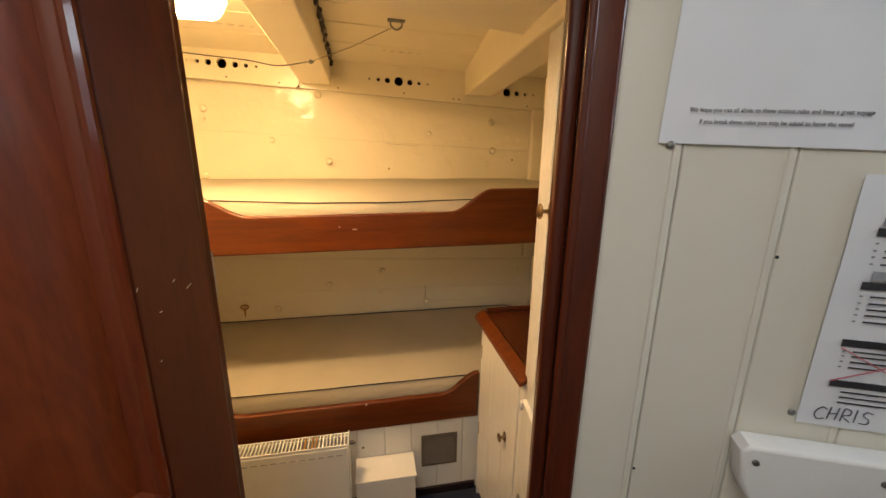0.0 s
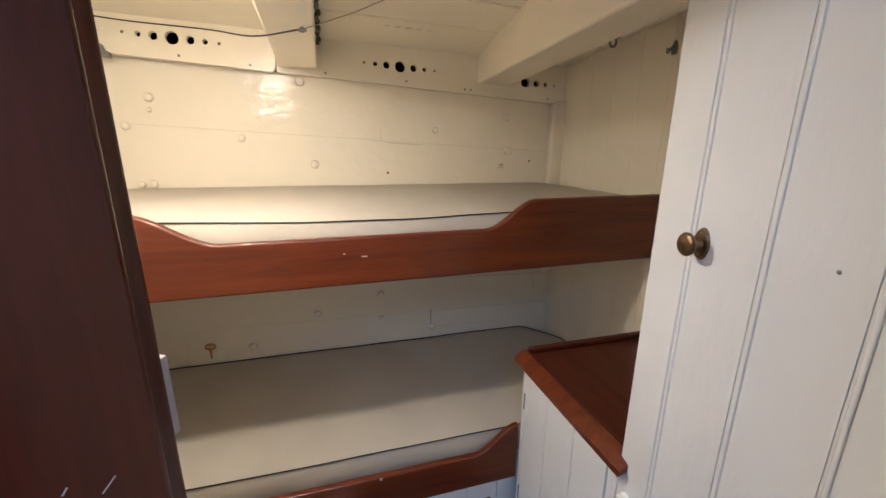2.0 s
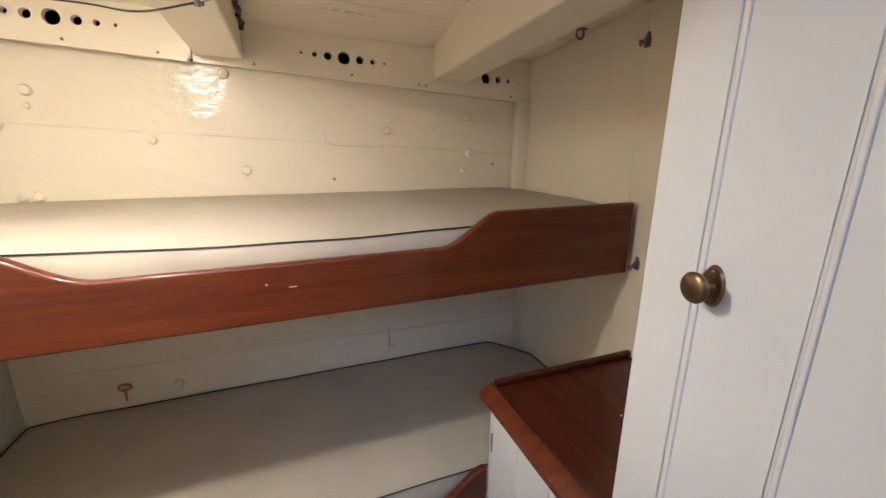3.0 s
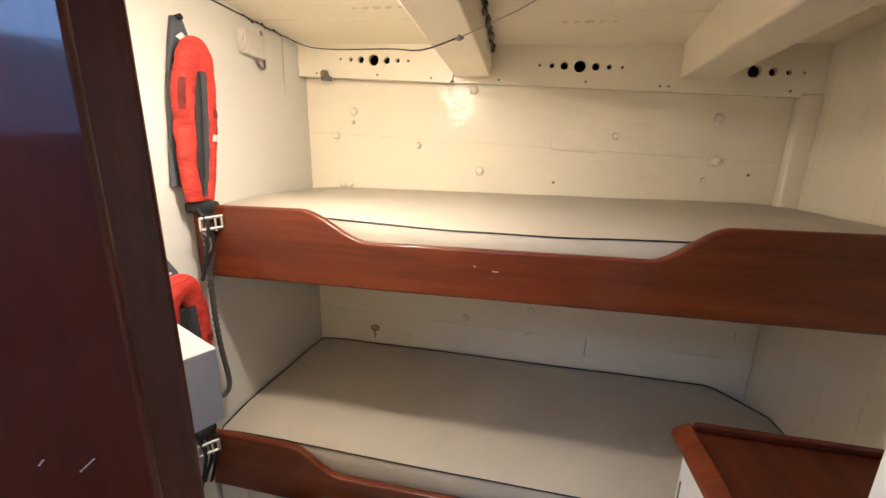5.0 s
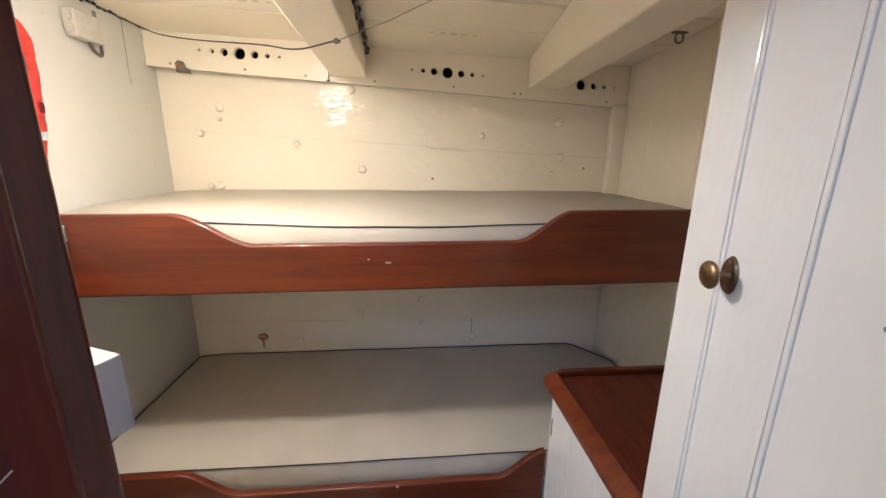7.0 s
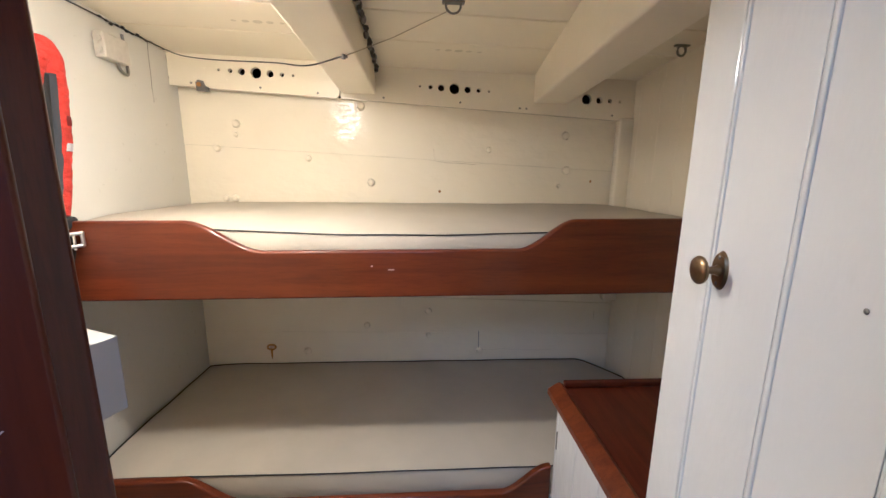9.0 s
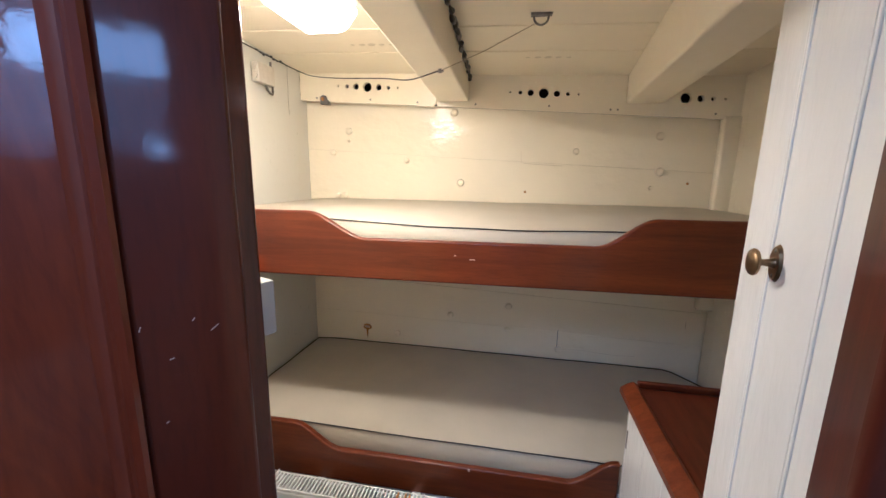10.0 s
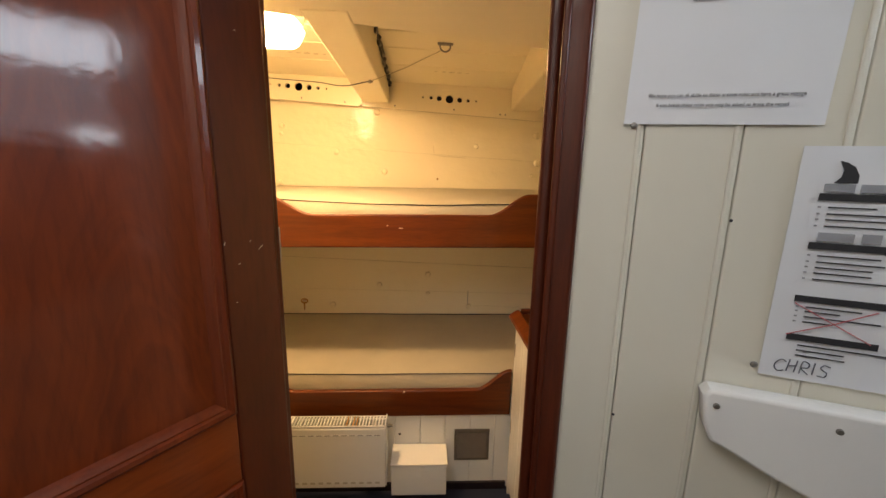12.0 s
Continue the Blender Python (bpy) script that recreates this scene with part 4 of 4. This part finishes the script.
# ---- radiator, casing and vent below the lower bunk ----
radiator = thing("radiator", "white enamelled panel radiator with a rusty top grille", "radiator", (-0.435, 1.34, 0.0))
RX0, RX1, RY0, RY1, RZ0, RZ1 = -0.756, -0.116, 1.290, 1.368, 0.0, 0.302
part("front_panel", box(RX0 + 0.006, RX1 - 0.006, RY0, RY0 + 0.012, RZ0, RZ1 - 0.012, 0.004, 2), M_radiator, radiator)
part("rear_panel", box(RX0 + 0.006, RX1 - 0.006, RY1 - 0.012, RY1, RZ0, RZ1 - 0.012, 0.004, 2), M_radiator, radiator)
part("side_panel", box(RX1 - 0.005, RX1, RY0 - 0.002, RY1 + 0.002, RZ0 + 0.01, RZ1 + 0.006, 0.002), M_radiator, radiator)
part("side_panel", box(RX0, RX0 + 0.005, RY0 - 0.002, RY1 + 0.002, RZ0 + 0.01, RZ1 + 0.006, 0.002), M_radiator, radiator)
grille = part("grille", box(RX0 + 0.006, RX1 - 0.006, RY0 + 0.002, RY0 + 0.007, RZ1 - 0.011, RZ1, 0.001), M_radiator, radiator)
part("edge", box(RX0 + 0.006, RX1 - 0.006, RY1 - 0.007, RY1 - 0.002, RZ1 - 0.011, RZ1, 0.001), M_radiator, grille)
x = RX0 + 0.012
i = 0
while x < RX1 - 0.012:
    rusty = -0.30 < x < -0.22 and i % 3 != 1
    part("slat", box(x, x + 0.0048, RY0 + 0.0072, RY1 - 0.0072, RZ1 - 0.011, RZ1 - 0.001), M_rust if rusty else M_radiator, grille)
    x += 0.0138
    i += 1
x = RX0 + 0.03
while x < RX1 - 0.04:
    part("slot", box(x, x + 0.024, RY0 - 0.0008, RY0 + 0.0015, RZ1 - 0.045, RZ1 - 0.041), M_inkgrey, radiator)
    part("slot", box(x, x + 0.02, RY0 - 0.0008, RY0 + 0.0015, RZ0 + 0.02, RZ0 + 0.03), M_box, radiator)
    x += 0.035
bm = bmesh.new()
cyl(bm, (RX1 + 0.0005, 1.345, 0.266), (RX1 + 0.016, 1.345, 0.266), 0.008)
cyl(bm, (RX1 + 0.016, 1.345, 0.266), (RX1 + 0.024, 1.345, 0.266), 0.005)
part("vent_plug", bm, M_oldsteel, radiator, "small steel bleed plug")
for x in (-0.62, -0.25):
    part("wall_bracket", box(x, x + 0.03, RY1, 1.4365, 0.05, 0.26), M_radiator, radiator)

casing = thing("pipe_casing", "white painted wooden pipe casing with a loose lid", "pipe casing", (0.03, 1.36, -0.05))
part("body", box(-0.097, 0.148, 1.305, 1.4365, -0.058, 0.092, 0.003), M_lower, casing)
part("lid", box(-0.1, 0.153, 1.30, 1.436, 0.0925, 0.103, 0.003), M_white, casing, "thin white lid, chipped at the edge")

vent = thing("vent_grille", "brown louvred vent grille in the white panel", "vent grille", (0.27, 1.43, 0.02))
VX0, VX1, VZ0, VZ1 = 0.191, 0.356, 0.017, 0.178
bm = box(VX0, VX1, 1.427, 1.4365, VZ1 - 0.013, VZ1, 0.001)
add_box(bm, VX0, VX1, 1.427, 1.4365, VZ0, VZ0 + 0.013, 0.001)
add_box(bm, VX0, VX0 + 0.013, 1.4272, 1.4365, VZ0 + 0.0131, VZ1 - 0.0131, 0.001)
add_box(bm, VX1 - 0.013, VX1, 1.4272, 1.4365, VZ0 + 0.0131, VZ1 - 0.0131, 0.001)
part("frame", bm, M_vent, vent)
# near-black sheet, so the shade between the slats is its colour
part("backing", box(VX0 + 0.0132, VX1 - 0.0132, 1.4352, 1.4366, VZ0 + 0.0132, VZ1 - 0.0132), M_dark, vent)
for i in range(12):
    z = VZ0 + 0.019 + i * 0.0108
    bm = box(VX0 + 0.0134, VX1 - 0.0134, -0.0055, 0.0055, -0.0009, 0.0009)
    bm.transform(Matrix.Translation((0, 1.4312, z)) @ Matrix.Rotation(radians(38), 4, "X"))
    part("slat", bm, M_vent, vent)
# flat near-black disc whose colour stands for the shade in the hole
for x, z, r in ((-0.068, 0.154, 0.006),):
    bm = bmesh.new()
    cyl(bm, (x, 1.4372, z), (x, 1.4362, z), r)
    single("knot_hole", bm, M_dark, "small dark hole in the white panel", "hole")

# ---- switch casing behind the doorway ----
switch = thing("switch_casing", "white plastic cable casing beside the doorway", "cable casing", m=BULK)
switch["local"] = 1
part("cover", box(-0.54, -0.394, DEEP + 0.0005, 0.1255, 1.139, 1.229, 0.002), M_box, switch)
part("trunking", box(-0.70, -0.543, DEEP + 0.0005, 0.135, 1.139, 1.227, 0.002), M_box, switch)


# ---- life jackets ----
def life_jacket(yc, ztop, zbot, lean, label, half=0.052, fat=0.031):
    """Folded horseshoe life jacket hung flat on the left bulkhead."""
    t = thing("life_jacket", label, "life jacket", (LEFT, yc, zbot), group="life jackets")
    xw = LEFT + 0.052
    H = ztop - zbot
    def P(a, s, dx=0.0):
        return (xw + dx, yc + a + lean * (1 - s), zbot + s * H)
    path = spline([P(-half * 0.55, 0.0, 0.004), P(-half * 0.95, 0.22), P(-half * 1.12, 0.5), P(-half * 1.08, 0.75), P(-half * 0.72, 0.93, 0.006), P(0, 1.0, 0.01),
                   P(half * 0.72, 0.93, 0.006), P(half * 1.08, 0.75), P(half * 1.12, 0.5), P(half * 0.95, 0.22), P(half * 0.6, 0.0, 0.004)], 16)
    def girth(u):
        return fat + 0.008 * math.sin(math.pi * u) + 0.0008 * math.sin(u * 47)
    def crease(p):
        return p + Vector((0.0042 * noise.noise(p * 19) + 0.002 * noise.noise(p * 70), 0.0042 * noise.noise(p * 17 + Vector((5, 0, 0))) + 0.0015 * noise.noise(p * 76), 0))
    def on_leg(side, s, ang, off):
        """A place on the cover: side -1 or 1, height s, angle from straight out towards the doorway, height above the cloth."""
        half_path = path[:len(path) // 2] if side < 0 else path[len(path) // 2:]
        z = zbot + s * H
        i = min(range(len(half_path)), key=lambda k: abs(half_path[k].z - z))
        u = (i if side < 0 else i + len(path) // 2) / (len(path) - 1)
        r = girth(u)
        k = math.atan2(math.sin(radians(ang)), 0.72 * math.cos(radians(ang)))
        q = Vector((half_path[i].x + 0.72 * r * math.cos(k), half_path[i].y - r * math.sin(k), z))
        return crease(q) + Vector((math.cos(radians(ang)), -math.sin(radians(ang)), 0)) * off
    def leg_patch(side, s0, s1, a0, a1, off):
        bm = bmesh.new()
        ni, nj = 18, 6
        g = [[bm.verts.new(on_leg(side, s0 + (s1 - s0) * i / ni, a0 + (a1 - a0) * j / nj, off)) for j in range(nj + 1)] for i in range(ni + 1)]
        for i in range(ni):
            for j in range(nj):
                bm.faces.new((g[i][j], g[i + 1][j], g[i + 1][j + 1], g[i][j + 1]))
        bmesh.ops.solidify(bm, geom=bm.faces[:], thickness=0.0016)
        return bm
    bm = bmesh.new()
    tube(bm, path, girth, 22, 0.72, (1, 0, 0))
    for v in bm.verts:
        v.co = crease(v.co)
    part("bladder", bm, M_red, t, "bright red horseshoe bladder cover")
    # grey back and collar
    o = [(yc - half * 1.6 + lean * 0.9, zbot + 0.1 * H), (yc + half * 1.3 + lean, zbot + 0.06 * H), (yc + half * 1.4, zbot + 0.8 * H), (yc + half * 0.9, ztop + 0.03), (yc + 0.012, ztop + 0.085), (yc - 0.02, ztop + 0.085),
         (yc - half * 1.1, ztop + 0.01), (yc - half * 1.65, zbot + 0.8 * H)]
    part("back_panel", prism(o, "x", LEFT + 0.001, LEFT + 0.02, 0.005), M_grey, t, "grey backing cloth")
    bm = bmesh.new()
    tube(bm, spline([P(0.002, 0.02, 0.0), P(-half * 0.12, 0.4, 0.004), P(-half * 0.05, 0.85, 0.002)], 6), 0.019, 10, 1.0, (1, 0, 0))
    part("inner_fold", bm, M_black, t, "black inner webbing")
    bm = leg_patch(1, 0.03, 0.86, 22, 112, 0.0035)
    part("lining", bm, M_grey, t, "grey lining edge")
    bm = bmesh.new()
    cyl(bm, (LEFT + 0.001, yc - 0.004, ztop + 0.08), (LEFT + 0.03, yc - 0.004, ztop + 0.086), 0.008)
    part("hanger", bm, M_black, t)
    part("badge", prism([(yc - 0.022, ztop + 0.03), (yc + 0.002, ztop + 0.02), (yc + 0.024, ztop + 0.032), (yc, ztop + 0.046)], "x", LEFT + 0.0202, LEFT + 0.0212), M_paper, t, "small pale badge")
    # belt, buckle and tails
    yb = yc + lean + 0.008
    part("belt", box(LEFT + 0.015, LEFT + 0.09, yb - 0.036, yb + 0.034, zbot - 0.04, zbot - 0.004, 0.012, 4), M_black, t, "black belt webbing")
    bm = bmesh.new()
    xb, yk = LEFT + 0.096, yb - 0.02
    def B(w, z):
        return (xb + 0.7 * w, yk + 0.7 * w, zbot + z)
    loop = [B(-0.029, -0.088), B(0.029, -0.082), B(0.029, -0.047), B(-0.029, -0.053), B(-0.029, -0.088)]
    for a, c in zip(loop, loop[1:]):
        cyl(bm, a, c, 0.005, 0.005, 10)
        ball(bm, a, 0.0052, (1, 1, 1), 8)
    for w in (-0.013, 0.011):
        cyl(bm, B(w, -0.094), B(w, -0.052), 0.0034, 0.0034, 8)
    part("buckle", bm, M_steel, t, "bright steel frame buckle")
    for k, (dy, ln) in enumerate(((-0.034, 0.16), (-0.008, 0.12), (0.018, 0.14))):
        bm = bmesh.new()
        tube(bm, spline([(LEFT + 0.07, yb + dy, zbot - 0.02), (LEFT + 0.092, yb + dy + 0.004, zbot - 0.09), (LEFT + 0.06, yb + dy - 0.012, zbot - 0.09 - ln)], 6), 0.008, 8, 0.4, (1, 0, 0))
        part("strap", bm, M_black, t, "hanging black strap")
    part("label", leg_patch(-1, 0.60, 0.80, 18, 52, 0.0022), M_inkred, t, "dark printed label patch")
    part("mark", leg_patch(1, 0.40, 0.45, -35, 5, 0.0022), M_paper, t, "small white maker mark")
    part("seam", leg_patch(1, 0.56, 0.62, -30, 0, 0.0022), M_inkred, t, "dark worn seam")
    bm = lettering("QTG", 0.034)
    bmesh.ops.triangulate(bm, faces=bm.faces[:])
    span = max(v.co.x for v in bm.verts)
    for v in bm.verts:
        v.co = on_leg(-1, 0.505 + v.co.z / H, 62 - 58 * v.co.x / span, 0.0045)
    part("lettering", bm, M_inkred, t, "dark felt pen initials")
    return t


M_inkred = plain("printed_red_cloth", (0.22, 0.02, 0.014), 0.7)
life_jacket(1.507, 1.724, 1.285, -0.046, "red and grey life jacket hanging by the upper bunk board", 0.036, 0.027)
life_jacket(1.334, 1.045, 0.57, 0.0, "red and grey life jacket hanging by the lower bunk")
tether = thing("tether", "dark elastic safety tether looped down the bulkhead", "tether", (LEFT, 1.49, 0.6))
bm = bmesh.new()
pts = spline([(LEFT + 0.07, 1.445, 1.19), (LEFT + 0.06, 1.455, 1.1), (LEFT + 0.05, 1.462, 0.95), (LEFT + 0.05, 1.468, 0.8), (LEFT + 0.05, 1.485, 0.66), (LEFT + 0.05, 1.48, 0.612), (LEFT + 0.05, 1.455, 0.6), (LEFT + 0.05, 1.43, 0.61)], 14)
tube(bm, pts, lambda u: 0.0085 + (0.0022 * math.sin(u * 330) if u < 0.45 else 0), 8, 1.0, (1, 0, 0))
part("webbing", bm, M_hose, tether)
bm = bmesh.new()
tube(bm, spline([(LEFT + 0.08, 1.43, 1.19), (LEFT + 0.09, 1.44, 1.17), (LEFT + 0.085, 1.446, 1.14), (LEFT + 0.075, 1.438, 1.12)], 6), 0.004, 8)
part("snap_hook", bm, M_steel, tether, "steel snap hook")


# ---- notices and holder on the corridor bulkhead ----
def notice(name, label, u, z, w, h, tilt=0.0):
    m = BULK @ Matrix.Translation((u, -0.003, z)) @ Matrix.Rotation(radians(tilt), 4, "Y")
    t = thing(name, label, "notice", m=m)
    t["local"] = 1
    bm = bmesh.new()
    k = 14
    g = [[bm.verts.new((w * i / k, 0.0012 * noise.noise(Vector((i * 0.4, j * 0.4, u))) - 0.001, h * j / k)) for j in range(k + 1)] for i in range(k + 1)]
    for i in range(k):
        for j in range(k):
            bm.faces.new((g[i][j], g[i + 1][j], g[i + 1][j + 1], g[i][j + 1]))
    sheet = part("sheet", bm, M_paper, t)
    sheet.data.shade_flat()
    md = sheet.modifiers.new("thick", "SOLIDIFY")
    md.thickness = 0.0004
    return t


def bar(t, u0, u1, z0, z1, material=None, name="text_line"):
    part(name, box(u0, u1, -0.0037, -0.0033, z0, z1), material or M_ink, t)


sign = notice("notice", "white printed house rules sheet pinned to the bulkhead", 0.347, 1.438, 0.218, 0.297, 1.6)
for text, u0, wd, z in (("We hope you can all abide to these actions rules and have a great voyage", 0.025, 0.168, 0.0335), ("If you break these rules you may be asked to leave the vessel", 0.036, 0.142, 0.0215)):
    bm = lettering(text, 0.0068, wd)
    bm.transform(Matrix.Translation((u0, -0.0036, z)))
    part("lettering", bm, M_ink, sign)
bar(sign, 0.06, 0.15, 0.147, 0.151)
bar(sign, 0.04, 0.17, 0.165, 0.169)

sheet2 = notice("notice", "white printed sheet with black headings and a red cross", 0.547, 1.108, 0.21, 0.300, 0.5)
HB = 0.0075
for u0, u1, z in ((0.023, 0.19, 0.236), (0.023, 0.19, 0.176), (0.021, 0.112, 0.107), (0.021, 0.112, 0.055), (0.12, 0.2, 0.107), (0.12, 0.2, 0.055)):
    bar(sheet2, u0, u1, z, z + HB + 0.001, M_ink, "heading_bar")
for z, lens in ((0.227, 0.045), (0.219, 0.07), (0.212, 0.1), (0.204, 0.06), (0.167, 0.06), (0.159, 0.065), (0.152, 0.055), (0.145, 0.055), (0.137, 0.13), (0.100, 0.055), (0.094, 0.035), (0.087, 0.075), (0.080, 0.03), (0.048, 0.09), (0.041, 0.048), (0.034, 0.05)):
    bar(sheet2, 0.034, 0.034 + lens, z, z + 0.0018, M_ink)
    if z > 0.05:
        bar(sheet2, 0.024, 0.027, z, z + 0.002, M_inkgrey, "bullet")
for z, lens in ((0.100, 0.05), (0.093, 0.06), (0.086, 0.045), (0.048, 0.06), (0.041, 0.05)):
    bar(sheet2, 0.128, 0.128 + lens, z, z + 0.0024, M_inkgrey)
for u0, u1, z0, z1 in ((0.026, 0.055, 0.2465, 0.256), (0.06, 0.095, 0.2465, 0.256), (0.1, 0.17, 0.2465, 0.255), (0.03, 0.065, 0.1865, 0.197), (0.072, 0.09, 0.1865, 0.198), (0.096, 0.15, 0.1865, 0.197)):
    bar(sheet2, u0, u1, z0, z1, M_inkgrey, "title_shape")
bm = prism([(0.034, 0.257), (0.056, 0.257), (0.056, 0.266), (0.051, 0.276), (0.043, 0.281), (0.036, 0.283), (0.041, 0.272), (0.04, 0.264)], "y", -0.0038, -0.0033)
part("picture", bm, M_ink, sheet2, "dark fin-shaped drawing")
for a, c in (((0.022, 0.105), (0.104, 0.062)), ((0.02, 0.062), (0.104, 0.104))):
    bm = bmesh.new()
    tube(bm, [(a[0], -0.0040, a[1]), ((a[0] + c[0]) / 2 + 0.002, -0.0040, (a[1] + c[1]) / 2 - 0.001), (c[0], -0.0040, c[1])], 0.0007, 5)
    part("pen_stroke", bm, M_redpen, sheet2, "red pen stroke")
# the name, in felt pen: strokes of each letter in a box one wide and one high
WRITTEN = (("C", [[(0.9, 0.85), (0.5, 1.0), (0.1, 0.7), (0.05, 0.3), (0.4, 0.0), (0.9, 0.1)]]),
           ("H", [[(0.15, 1.0), (0.1, 0.0)], [(0.8, 1.0), (0.75, 0.0)], [(0.1, 0.45), (0.8, 0.55)]]),
           ("R", [[(0.15, 0.0), (0.2, 1.0), (0.75, 0.9), (0.7, 0.55), (0.2, 0.45), (0.9, 0.0)]]),
           ("I", [[(0.45, 1.0), (0.4, 0.0)]]),
           ("S", [[(0.9, 0.9), (0.4, 1.0), (0.2, 0.7), (0.75, 0.4), (0.7, 0.05), (0.1, 0.05)]]))
x = 0.014
for letter, strokes in WRITTEN:
    wd = 0.006 if letter == "I" else 0.0125
    bm = bmesh.new()
    for st in strokes:
        pts = spline([(x + wd * (a + 0.12 * c), -0.0037, 0.011 + 0.0015 * math.sin(x * 300) + 0.0165 * c) for a, c in st], 6) if len(st) > 2 else [(x + wd * (a + 0.12 * c), -0.0037, 0.011 + 0.0165 * c) for a, c in st]
        tube(bm, pts, 0.00075, 5)
    part("handwriting", bm, M_pen, sheet2, "grey felt pen letter")
    x += wd + 0.0005
for u, z in ((0.5415, 1.119), (0.36, 1.436)):
    bm = bmesh.new()
    ball(bm, (u, -0.003, z), 0.0045, (1, 0.5, 1), 8)
    single("pin", bm, M_oldsteel, "small dark drawing pin in the bulkhead", "pin", group="drawing pins", m=BULK)
for u, z in ((0.3765, 0.998), (0.489, 1.313)):
    bm = bmesh.new()
    ball(bm, (u, -0.001, z), 0.0022, (1, 0.6, 1), 8)
    single("nail_head", bm, M_ink, "tiny dark nail head in the bulkhead", "nail", group="bulkhead nails", m=BULK)

holder = thing("wall_bracket", "white painted curved wooden bracket screwed to the bulkhead", "bracket", m=BULK)
holder["local"] = 1
o = [(0.481, 1.076), (0.489, 1.085), (0.82, 1.085), (0.82, 0.86), (0.70, 0.912), (0.613, 0.957), (0.557, 0.981), (0.515, 1.002), (0.4976, 1.009), (0.488, 1.03)]
part("plate", prism(o, "y", -0.034, -0.002, 0.005), M_white, holder)
for u, z in ((0.498, 1.0635), (0.6285, 1.061)):
    bm = bmesh.new()
    cyl(bm, (u, -0.0335, z), (u, -0.0362, z), 0.0045, 0.0035, 12)
    part("screw", bm, M_oldsteel, holder, "dark screw head")
